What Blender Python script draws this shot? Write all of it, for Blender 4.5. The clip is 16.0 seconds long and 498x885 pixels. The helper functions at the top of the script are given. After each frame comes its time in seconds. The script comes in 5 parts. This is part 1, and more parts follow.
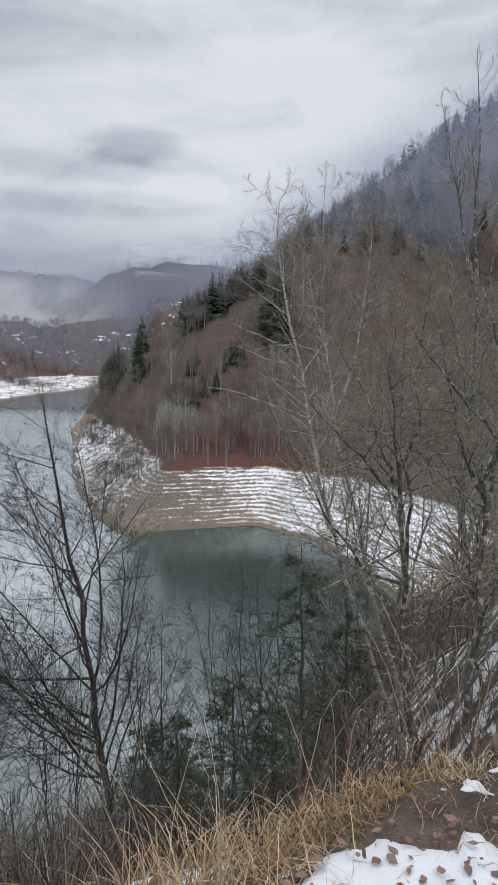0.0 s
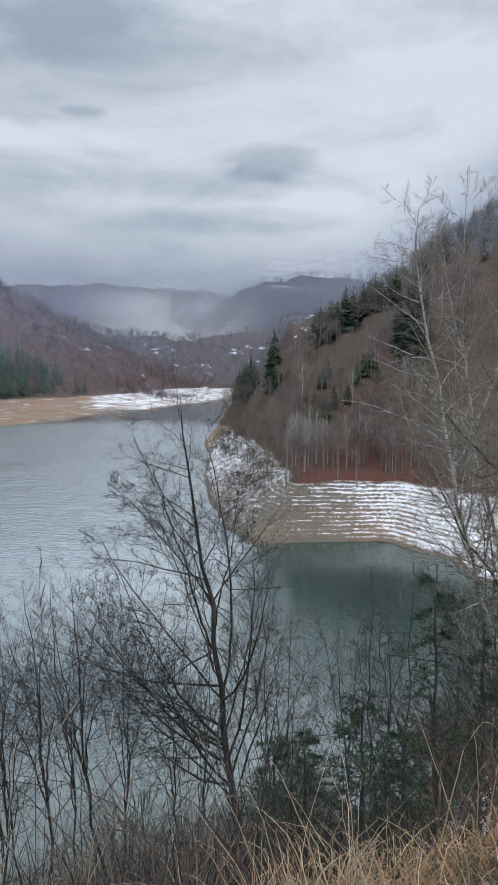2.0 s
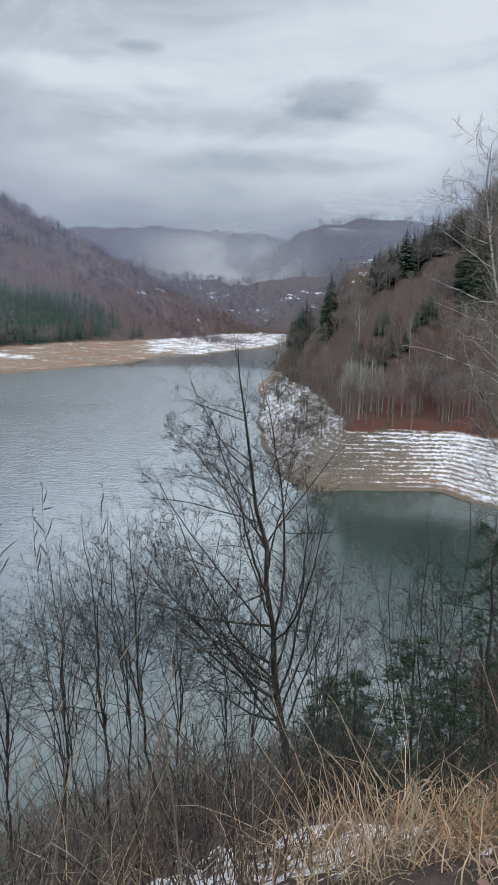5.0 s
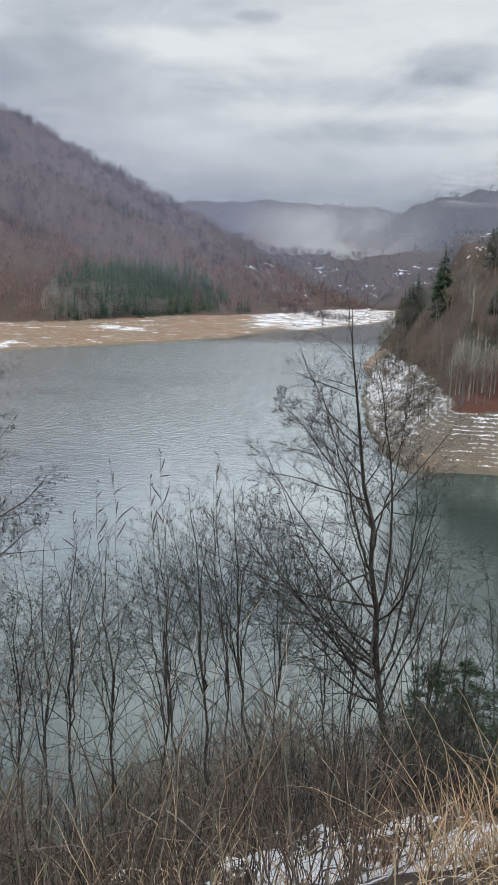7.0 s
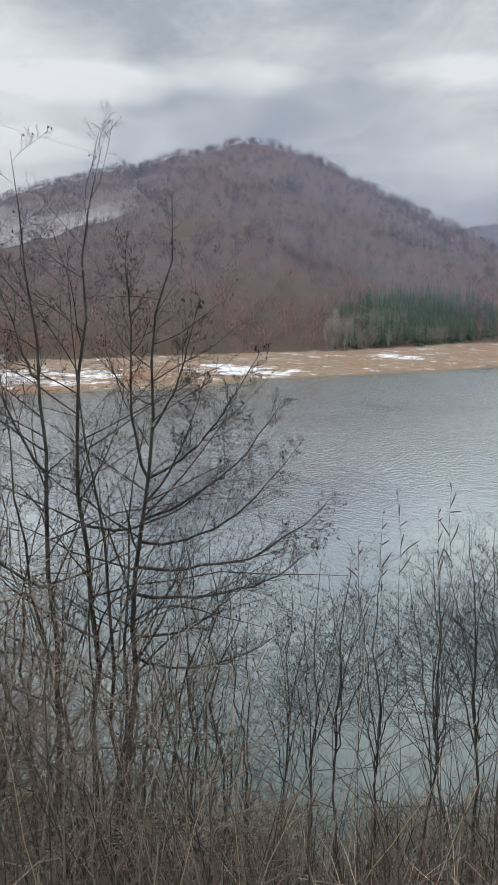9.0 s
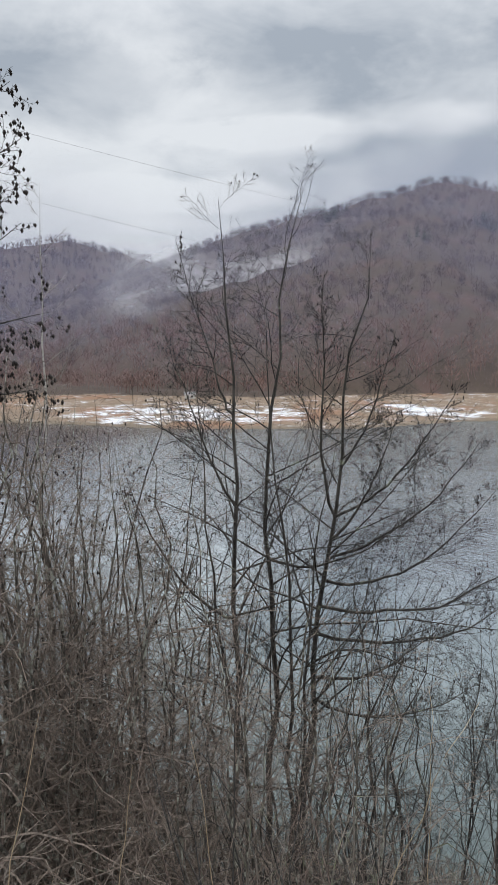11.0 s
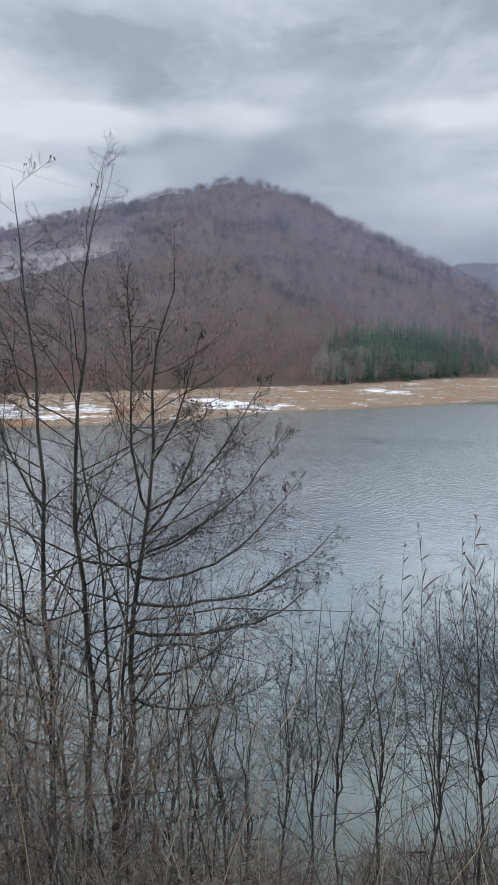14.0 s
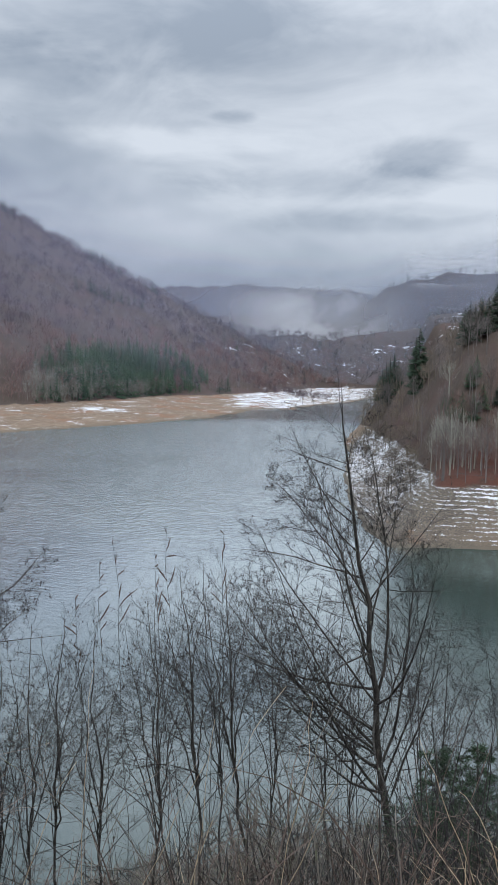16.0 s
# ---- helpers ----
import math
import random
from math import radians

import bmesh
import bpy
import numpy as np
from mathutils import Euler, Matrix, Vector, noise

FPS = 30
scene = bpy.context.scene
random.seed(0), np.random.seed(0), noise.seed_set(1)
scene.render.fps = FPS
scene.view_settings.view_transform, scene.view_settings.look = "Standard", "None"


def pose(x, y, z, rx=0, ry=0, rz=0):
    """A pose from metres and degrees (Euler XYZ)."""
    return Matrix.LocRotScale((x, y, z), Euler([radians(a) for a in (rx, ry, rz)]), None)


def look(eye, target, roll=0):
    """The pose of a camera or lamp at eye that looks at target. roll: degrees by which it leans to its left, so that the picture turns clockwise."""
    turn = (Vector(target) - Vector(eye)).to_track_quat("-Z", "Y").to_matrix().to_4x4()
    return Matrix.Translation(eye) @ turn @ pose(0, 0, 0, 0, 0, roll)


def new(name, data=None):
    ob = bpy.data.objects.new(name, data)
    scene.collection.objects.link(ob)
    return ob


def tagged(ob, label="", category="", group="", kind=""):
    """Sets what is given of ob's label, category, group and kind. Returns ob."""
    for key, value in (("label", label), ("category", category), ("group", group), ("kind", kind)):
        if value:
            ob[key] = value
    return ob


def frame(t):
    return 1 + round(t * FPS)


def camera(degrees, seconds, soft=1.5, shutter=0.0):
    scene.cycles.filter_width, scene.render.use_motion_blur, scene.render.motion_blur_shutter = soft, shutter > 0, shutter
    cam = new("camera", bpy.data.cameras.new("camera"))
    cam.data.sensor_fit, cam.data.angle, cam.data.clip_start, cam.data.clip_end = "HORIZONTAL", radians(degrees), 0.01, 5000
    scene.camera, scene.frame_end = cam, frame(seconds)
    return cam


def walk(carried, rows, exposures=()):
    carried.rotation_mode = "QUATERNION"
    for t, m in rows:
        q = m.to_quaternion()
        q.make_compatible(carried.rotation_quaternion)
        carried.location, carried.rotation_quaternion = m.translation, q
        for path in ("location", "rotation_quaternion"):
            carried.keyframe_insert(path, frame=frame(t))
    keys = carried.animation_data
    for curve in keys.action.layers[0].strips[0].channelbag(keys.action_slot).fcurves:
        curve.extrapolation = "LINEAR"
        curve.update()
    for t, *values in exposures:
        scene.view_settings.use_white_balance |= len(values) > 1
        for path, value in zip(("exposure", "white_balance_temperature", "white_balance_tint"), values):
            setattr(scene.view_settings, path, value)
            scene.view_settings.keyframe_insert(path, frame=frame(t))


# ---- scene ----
cam = camera(38.36, 16.0, soft=0.9)

# seconds, place, turn in degrees
PATH = [
    (0.0, -0.000, 0.000, 26.000, 83.50, 0.00, 0.00),
    (0.5, -0.007, 0.019, 26.001, 84.44, -0.00, 2.24),
    (1.0, -0.029, 0.042, 25.987, 84.87, -0.04, 5.39),
    (1.5, -0.042, 0.060, 25.998, 84.83, 0.02, 8.40),
    (2.0, -0.048, 0.034, 25.997, 84.51, -0.02, 10.43),
    (2.5, -0.051, 0.041, 25.994, 84.03, 0.03, 11.40),
    (3.0, -0.031, 0.051, 25.998, 83.47, -0.01, 11.77),
    (3.5, -0.027, 0.035, 25.991, 82.68, -0.13, 12.32),
    (4.0, -0.047, 0.024, 25.972, 81.70, -0.21, 13.36),
    (4.2, -0.061, 0.035, 25.966, 81.55, -0.32, 13.34),
    (6.3, -0.205, 0.151, 25.902, 77.81, -1.26, 19.57),
    (6.5, -0.220, 0.168, 25.896, 77.85, -1.29, 20.29),
    (7.0, -0.278, 0.182, 25.888, 78.13, -1.29, 23.22),
    (7.5, -0.293, 0.181, 25.889, 78.48, -0.94, 27.83),
    (8.0, -0.328, 0.175, 25.906, 78.90, -0.70, 33.51),
    (8.5, -0.341, 0.190, 25.881, 79.51, -0.25, 39.57),
    (9.0, -0.416, 0.198, 25.886, 80.19, 0.21, 44.93),
    (9.5, -0.482, 0.164, 25.898, 81.05, 0.19, 49.34),
    (10.0, -0.486, 0.145, 25.883, 81.93, 0.33, 52.99),
    (10.2, -0.473, 0.169, 25.866, 82.35, 0.07, 54.50),
    (12.3, -0.715, 0.158, 25.855, 83.56, 1.18, 62.81),
    (12.5, -0.708, 0.173, 25.848, 83.53, 1.16, 62.24),
    (13.0, -0.692, 0.190, 25.824, 83.47, 0.53, 57.84),
    (13.5, -0.683, 0.183, 25.826, 83.28, 0.20, 51.21),
    (14.0, -0.668, 0.197, 25.828, 82.93, 0.06, 44.00),
    (14.5, -0.671, 0.237, 25.829, 82.56, -0.30, 36.96),
    (15.0, -0.580, 0.255, 25.832, 82.48, -0.01, 30.62),
    (15.5, -0.532, 0.235, 25.853, 83.06, -0.38, 25.39),
    (16.0, -0.482, 0.223, 25.850, 84.43, -0.45, 21.62),
]
walk(cam, [(t, pose(x, y, z, a, b, c)) for t, x, y, z, a, b, c in PATH],
     exposures=[(0.0, -0.05, 6700, 10), (1.5, -0.12, 6350, 10), (4.2, -0.12, 6350, 10), (6.4, -0.02, 6770, 10), (9.0, 0.03, 6900, 10), (10.2, 0.03, 6880, 10),
                (12.4, 0.0, 6550, 10), (14.0, -0.05, 6500, 10), (15.0, -0.08, 6350, 10), (16.0, -0.08, 6350, 10)])

# ---------------------------------------------------------------- light
world = bpy.data.worlds.new("overcast_sky")
scene.world = world
world.use_nodes = True


class Nodes:
    """Short hand for node trees."""

    def __init__(self, tree):
        self.tree = tree
        tree.nodes.clear()

    def add(self, kind, ins=(), **attrs):
        n = self.tree.nodes.new(kind)
        for k, v in attrs.items():
            setattr(n, k, v)
        for k, v in dict(ins).items():
            self.put(n.inputs[k], v)
        return n

    def put(self, socket, v):
        if isinstance(v, bpy.types.NodeSocket):
            self.tree.links.new(v, socket)
        elif isinstance(v, bpy.types.Node):
            self.tree.links.new(v.outputs[0], socket)
        else:
            if isinstance(v, (tuple, list)) and len(v) == 3 and socket.type == "RGBA":
                v = (*v, 1)
            socket.default_value = v

    def math(self, op, a, b=0.0, c=0.0, clamp=False):
        n = self.add("ShaderNodeMath", operation=op, use_clamp=clamp)
        for i, v in enumerate((a, b, c)):
            self.put(n.inputs[i], v)
        return n.outputs[0]

    def vmath(self, op, a, b=(0, 0, 0)):
        n = self.add("ShaderNodeVectorMath", operation=op)
        self.put(n.inputs[0], a)
        if op == "SCALE":
            self.put(n.inputs[3], b)
        else:
            self.put(n.inputs[1], b)
        return n.outputs["Value"] if op in ("DOT_PRODUCT", "LENGTH", "DISTANCE") else n.outputs[0]

    def noise(self, vec, scale, detail=4.0, rough=0.55, distort=0.0):
        n = self.add("ShaderNodeTexNoise", {"Vector": vec, "Scale": scale, "Detail": detail, "Roughness": rough, "Distortion": distort})
        return n.outputs["Fac"]

    def mix(self, fac, a, b, blend="MIX"):
        n = self.add("ShaderNodeMix", data_type="RGBA", blend_type=blend)
        self.put(n.inputs[0], fac)
        self.put(n.inputs[6], a)
        self.put(n.inputs[7], b)
        return n.outputs[2]

    def step(self, v, lo, hi, out_lo=0.0, out_hi=1.0):
        n = self.add("ShaderNodeMapRange", interpolation_type="SMOOTHSTEP")
        for i, x in enumerate((v, lo, hi, out_lo, out_hi)):
            self.put(n.inputs[i], x)
        return n.outputs[0]

    def xyz(self, v):
        n = self.add("ShaderNodeSeparateXYZ", {0: v})
        return n.outputs

    def bump(self, height, strength=0.4, distance=0.05):
        return self.add("ShaderNodeBump", {"Height": height, "Strength": strength, "Distance": distance}).outputs[0]

    def surface(self, shader):
        o = self.add("ShaderNodeOutputMaterial")
        self.put(o.inputs[0], shader)


def bearing(az, el):
    a, e = radians(az), radians(el)
    return (-math.sin(a) * math.cos(e), math.cos(a) * math.cos(e), math.sin(e))


# sky: a thin clear-sky part behind a closed layer of grey cloud
W = Nodes(world.node_tree)
heading = W.add("ShaderNodeTexCoord").outputs["Generated"]
hx, hy, hz = W.xyz(heading)
clear = W.add("ShaderNodeTexSky", sky_type="NISHITA", sun_disc=False, sun_elevation=radians(48), sun_rotation=radians(-205))
up = W.math("MAXIMUM", hz, 0.0)
sheet = W.vmath("ADD", W.vmath("MULTIPLY", heading, (2.6, 2.6, 7.0)), (3.7, 1.2, 0.4))
puffs = W.noise(sheet, 0.62, 5.0, 0.55, 0.5)
wisps = W.noise(sheet, 1.9, 5.0, 0.6, 0.6)
cloud = W.math("ADD", W.math("MULTIPLY", puffs, 0.68), W.math("MULTIPLY", wisps, 0.32))
tone = W.step(cloud, 0.29, 0.62)
# single darker cloud banks: bearing, elevation, width, height, depth
ragged = W.math("MULTIPLY", W.math("SUBTRACT", W.noise(W.vmath("MULTIPLY", heading, (2.6, 2.6, 5.0)), 2.6, 5.0, 0.58, 0.3), 0.5), 3.0)
for az, el, wide, high, deep in ((23.2, 18.9, 1.9, 0.55, 0.6), (17, 14.4, 9, 1.3, 0.5), (9.0, 16.0, 4.0, 1.3, 0.65), (34, 14.5, 12, 2.2, 0.25),
                                 (72, 19.6, 9, 3.2, 0.52), (56, 20.5, 9, 2.6, 0.46), (51.5, 15.7, 3, 1.3, 0.4), (38, 21.5, 5, 2.0, 0.3), (30, 24, 14, 2.5, 0.2), (79, 21, 7, 4.0, 0.35), (56, 23, 14, 2.2, 0.3),
                                 (66, 12.4, 9, 1.2, -0.6), (58, 16.6, 9, 1.3, -0.6), (46, 17.2, 6, 1.2, -0.5), (8, 13, 9, 1.2, -0.35), (26, 17, 8, 1.2, -0.4), (-10, 20, 16, 5, -0.22), (12, 11.6, 9, 0.9, 0.3)):
    ax, ay, _ = bearing(az, 0)
    side = W.math("DIVIDE", W.vmath("DOT_PRODUCT", heading, (ay, -ax, 0)), math.sin(radians(wide)))
    rise = W.math("DIVIDE", W.math("SUBTRACT", hz, math.sin(radians(el))), math.sin(radians(high)))
    far = W.math("ADD", W.math("MULTIPLY", side, side), W.math("MULTIPLY", rise, rise))
    ahead = W.step(W.vmath("DOT_PRODUCT", heading, (ax, ay, 0)), 0.2, 0.4)
    hit = W.math("MULTIPLY", W.step(W.math("ADD", far, W.math("MULTIPLY", ragged, 1.0)), 1.5, -0.1), ahead)
    tone = W.math("SUBTRACT", tone, W.math("MULTIPLY", hit, deep), clamp=True)
grey = W.mix(tone, (0.355, 0.412, 0.492), (0.72, 0.77, 0.835))
# the layer is paler and smoother towards the ground, and brighter overhead
grey = W.mix(W.step(hz, 0.20, 0.08, 0.0, 0.35), grey, (0.50, 0.555, 0.605))
over = W.math("ADD", 1.0, W.math("MULTIPLY", W.step(hz, 0.35, 0.95), 1.6))
grey = W.vmath("SCALE", grey, over)
glow = W.vmath("ADD", W.vmath("SCALE", grey, 0.97), W.vmath("SCALE", clear.outputs[0], 0.006))
bg = W.add("ShaderNodeBackground", {"Color": glow, "Strength": 1.02})
W.put(W.add("ShaderNodeOutputWorld").inputs[0], bg.outputs[0])

sun = new("sun", bpy.data.lights.new("sun", "SUN"))
sun.data.energy, sun.data.angle, sun.data.color = 1.0, radians(40), (1.0, 0.97, 0.93)
sun.matrix_world = look(Vector(bearing(205, 48)) * 300, (0, 0, 0))


# ---------------------------------------------------------------- materials
def material(name, build):
    m = bpy.data.materials.new(name)
    m.use_nodes = True
    n = Nodes(m.node_tree)
    n.where = n.add("ShaderNodeNewGeometry").outputs["Position"]
    build(n)
    return m


def principled(n, colour, rough=0.8, normal=None, **more):
    p = n.add("ShaderNodeBsdfPrincipled", {"Base Color": colour, "Roughness": rough})
    for k, v in more.items():
        n.put(p.inputs[k.replace("_", " ")], v)
    if normal is not None:
        n.put(p.inputs["Normal"], normal)
    n.surface(p.outputs[0])
    return p


FULL = 7.3  # level of the full lake above today's water


def ground_nodes(n):
    p = n.where
    x, y, z = n.xyz(p)
    coarse = n.noise(p, 0.035, 5.0, 0.6)
    mid = n.noise(p, 0.35, 5.0, 0.6)
    fine = n.noise(p, 4.0, 6.0, 0.65)
    # forest floor: leaf litter, moss, earth
    litter = n.mix(n.step(fine, 0.35, 0.65), (0.040, 0.028, 0.022), (0.105, 0.072, 0.054))
    litter = n.mix(n.step(mid, 0.5, 0.7), litter, (0.075, 0.055, 0.035))
    litter = n.mix(n.step(coarse, 0.5, 0.65), litter, (0.092, 0.056, 0.046))
    # rust-red litter round the cove
    red = n.math("MULTIPLY", n.step(n.vmath("DISTANCE", n.vmath("MULTIPLY", p, (1, 1, 1.6)), (4, 130, 14)), 30, 14), n.step(mid, 0.3, 0.55))
    litter = n.mix(red, litter, (0.118, 0.044, 0.029))
    # bank laid bare by the low water
    mud = n.mix(n.step(mid, 0.35, 0.65), (0.23, 0.160, 0.108), (0.35, 0.260, 0.182))
    mud = n.mix(n.step(fine, 0.4, 0.7), mud, (0.15, 0.112, 0.080))
    mud = n.mix(n.step(coarse, 0.50, 0.64), mud, (0.27, 0.150, 0.090))
    mud = n.mix(n.math("MULTIPLY", n.step(n.noise(n.vmath("MULTIPLY", p, (1, 1, 9)), 0.09, 5.0, 0.65), 0.5, 0.62), 0.7), mud, (0.19, 0.135, 0.092))
    rock = n.mix(n.step(fine, 0.4, 0.6), (0.075, 0.067, 0.06), (0.20, 0.165, 0.125))
    mud = n.mix(n.math("MULTIPLY", n.step(n.vmath("DISTANCE", n.vmath("MULTIPLY", p, (1.5, 1, 1)), (-60, 170, 4)), 92, 66), n.step(n.noise(p, 0.22, 6.0, 0.7), 0.26, 0.42)), mud, rock)
    wob = n.math("ADD", z, n.math("MULTIPLY", n.math("SUBTRACT", mid, 0.5), 1.2))
    edge = n.math("ADD", z, n.math("MULTIPLY", n.math("SUBTRACT", n.noise(p, 0.12, 5.0, 0.65), 0.5), 2.6))
    bare = n.math("MULTIPLY", n.step(edge, FULL + 0.35, FULL - 0.25), n.step(n.vmath("LENGTH", n.vmath("MULTIPLY", p, (1, 1, 0))), 56, 70))
    land = n.mix(bare, litter, mud)
    damp = n.step(wob, 1.0, 0.15)
    land = n.mix(n.math("MULTIPLY", damp, 0.45), land, (0.10, 0.09, 0.065))
    # snow on the treads of the old water lines
    line = n.math("SINE", n.math("ADD", n.math("MULTIPLY", z, 2 * math.pi / 0.52), n.math("MULTIPLY", n.noise(p, 0.16, 3.0, 0.5), 5.0)))
    cove = n.step(x, -18.0, 13.0, -0.12, 0.56)
    on_cove = n.step(n.vmath("DISTANCE", p, (0, 122, 4)), 62, 40)
    tip = n.math("MULTIPLY", n.step(n.vmath("DISTANCE", p, (-44, 172, 4)), 76, 50), 0.38)
    want = n.math("ADD", n.math("MULTIPLY", cove, on_cove), tip)
    spit = n.math("MULTIPLY", n.step(y, 455, 500), n.step(n.math("ADD", x, n.math("MULTIPLY", y, 0.412)), -14, 6))
    want = n.math("ADD", want, n.math("MULTIPLY", spit, 0.44))
    drifts = n.math("MULTIPLY", n.math("SUBTRACT", n.noise(n.vmath("MULTIPLY", p, (1, 1, 14)), 0.075, 6.0, 0.7), 0.5), n.math("MULTIPLY", n.step(n.vmath("LENGTH", p), 170, 230), 2.6))
    want = n.math("ADD", want, drifts)
    for cx, cy, reach, much in ((-228, 238, 34, 0.40), (-250, 222, 28, 0.34), (-232, 350, 26, 0.38), (-258, 150, 40, 0.34), (-284, 110, 44, 0.34)):
        want = n.math("ADD", want, n.math("MULTIPLY", n.step(n.vmath("DISTANCE", n.vmath("MULTIPLY", p, (1, 1, 5)), (cx, cy, 17)), reach, reach * 0.3), much))
    amount = n.math("ADD", n.math("ADD", want, n.math("MULTIPLY", line, n.math("MULTIPLY", n.math("MULTIPLY", on_cove, n.step(x, -24, -14)), 0.17))),
                    n.math("MULTIPLY", n.math("SUBTRACT", n.noise(n.vmath("MULTIPLY", p, (1, 1, 5)), 0.34, 7.0, 0.75), 0.5), 1.5))
    amount = n.math("ADD", amount, n.math("MULTIPLY", n.math("SUBTRACT", n.noise(n.vmath("MULTIPLY", p, (1, 1, 2.5)), 1.9, 4.0, 0.65), 0.5), 1.3))
    amount = n.math("ADD", amount, n.math("MULTIPLY", n.math("SUBTRACT", n.noise(n.vmath("MULTIPLY", p, (1, 1, 2)), 5.5, 3.0, 0.6), 0.5), 1.1))
    snow = n.math("MULTIPLY", n.step(amount, 0.36, 0.44), n.math("MULTIPLY", bare, n.step(wob, 0.25, 0.7)))
    # thin snow in the woods of the far valley, and in patches on the bank below the path
    high = n.math("MULTIPLY", n.step(n.noise(n.vmath("MULTIPLY", p, (1, 1, 3)), 0.03, 6.0, 0.75), 0.61, 0.64), n.math("MULTIPLY", n.math("MULTIPLY", n.step(y, 600, 760), n.step(y, 1150, 1000)), n.math("MULTIPLY", n.step(x, 300, -60), n.step(x, -440, -330))))
    near = n.math("MULTIPLY", n.step(n.math("ADD", n.noise(p, 0.85, 6.0, 0.75), n.math("ADD", n.step(x, 0.4, 3.0, 0.0, 0.085), n.step(n.vmath("DISTANCE", p, (-1.3, 3.9, 22.6)), 2.2, 0.8, 0.0, 0.115))), 0.60, 0.625), n.step(n.vmath("DISTANCE", p, (4, 6, 24)), 42, 16))
    snow = n.math("MAXIMUM", snow, n.math("MAXIMUM", high, near))
    land = n.mix(snow, land, (0.80, 0.82, 0.86))
    relief = n.math("ADD", n.math("MULTIPLY", fine, 0.5), n.math("MULTIPLY", mid, 1.0))
    principled(n, land, n.step(snow, 0.0, 1.0, 0.92, 0.6), n.bump(relief, 0.7, 0.35))


def water_nodes(n):
    p = n.where
    broad = n.noise(n.vmath("MULTIPLY", p, (0.6, 1.0, 1.0)), 0.011, 4.0, 0.55, 0.6)
    swell = n.noise(n.vmath("MULTIPLY", p, (0.5, 1.0, 1.0)), 0.22, 3.0, 0.55)
    ripple = n.noise(n.vmath("MULTIPLY", p, (0.5, 1.0, 1.0)), 1.3, 3.0, 0.6)
    small = n.noise(p, 2.2, 2.0, 0.5)
    open_water = n.step(n.vmath("DISTANCE", n.vmath("MULTIPLY", p, (1.3, 1, 0)), (-170, 205, 0)), 210, 90)
    breeze = n.math("MULTIPLY", open_water, n.step(broad, 0.15, 0.55))
    calm = n.step(breeze, 0.0, 1.0, 0.05, 0.65)
    wave = n.math("MULTIPLY", n.math("ADD", n.math("ADD", ripple, n.math("MULTIPLY", swell, 0.8)), n.math("MULTIPLY", small, 0.35)), calm)
    body = n.mix(n.noise(p, 0.02, 3.0), (0.022, 0.042, 0.037), (0.036, 0.060, 0.052))
    shape = n.bump(wave, 0.6, 0.5)
    deep = n.add("ShaderNodeBsdfDiffuse", {"Color": body, "Normal": shape})
    shine = n.add("ShaderNodeBsdfGlossy", {"Color": (0.91, 0.97, 0.96), "Roughness": n.step(open_water, 0.0, 0.6, 0.13, 0.19), "Normal": shape})
    facing = n.add("ShaderNodeLayerWeight", {"Blend": 0.5}).outputs["Facing"]
    # the cove's darkness is put into the gloss: less reflection of the snowy bank
    cove_dim = n.step(n.vmath("DISTANCE", n.vmath("MULTIPLY", p, (1.4, 0.8, 0)), (8, 74, 0)), 40, 26, 1.0, 0.27)
    gloss = n.math("MULTIPLY", n.step(facing, 0.30, 0.80, 0.07, 0.94), cove_dim)
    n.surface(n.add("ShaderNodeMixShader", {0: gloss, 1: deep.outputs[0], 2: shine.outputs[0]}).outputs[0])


def bark_nodes(dark, pale, scale=14.0, lichen=(0.22, 0.24, 0.18), much=0.62):
    def build(n):
        own = n.add("ShaderNodeTexCoord").outputs["Object"]
        grain = n.noise(n.vmath("MULTIPLY", own, (1, 1, 0.25)), scale, 5.0, 0.65)
        patch = n.noise(own, scale * 0.35, 4.0, 0.6)
        colour = n.mix(n.step(grain, 0.35, 0.65), dark, pale)
        colour = n.mix(n.step(patch, much, much + 0.08), colour, lichen)
        principled(n, colour, 0.9, n.bump(grain, 0.5, 0.01))
    return build


def birch_nodes(n):
    own = n.add("ShaderNodeTexCoord").outputs["Object"]
    rings = n.noise(n.vmath("MULTIPLY", own, (1.0, 1.0, 5.0)), 5.0, 4.0, 0.6)
    stain = n.noise(own, 1.6, 4.0, 0.6)
    colour = n.mix(n.step(rings, 0.50, 0.62), (0.50, 0.48, 0.45), (0.07, 0.06, 0.055))
    colour = n.mix(n.step(stain, 0.52, 0.66), colour, (0.24, 0.23, 0.20))
    principled(n, colour, 0.75, n.bump(rings, 0.3, 0.01))


def speckle_nodes(a, b, scale, rough=0.85):
    def build(n):
        own = n.where
        tint = n.add("ShaderNodeNewGeometry").outputs["Random Per Island"]
        colour = n.mix(n.noise(own, scale, 4.0, 0.6), a, b)
        colour = n.mix(n.step(tint, 0.2, 1.0, 0.0, 0.5), colour, tuple(0.6 * c for c in a))
        principled(n, colour, rough)
    return build


def wood_nodes(a, b, patch=0.02):
    """Bare woods seen from afar: stems and twigs, in drifts of two tints."""
    def build(n):
        isle = n.add("ShaderNodeNewGeometry").outputs["Random Per Island"]
        drift = n.noise(n.where, patch, 4.0, 0.6)
        colour = n.mix(n.step(drift, 0.38, 0.62), a, b)
        colour = n.mix(n.step(isle, 0.55, 1.0, 0.0, 0.55), colour, tuple(1.5 * c for c in a))
        principled(n, colour, 0.95)
    return build


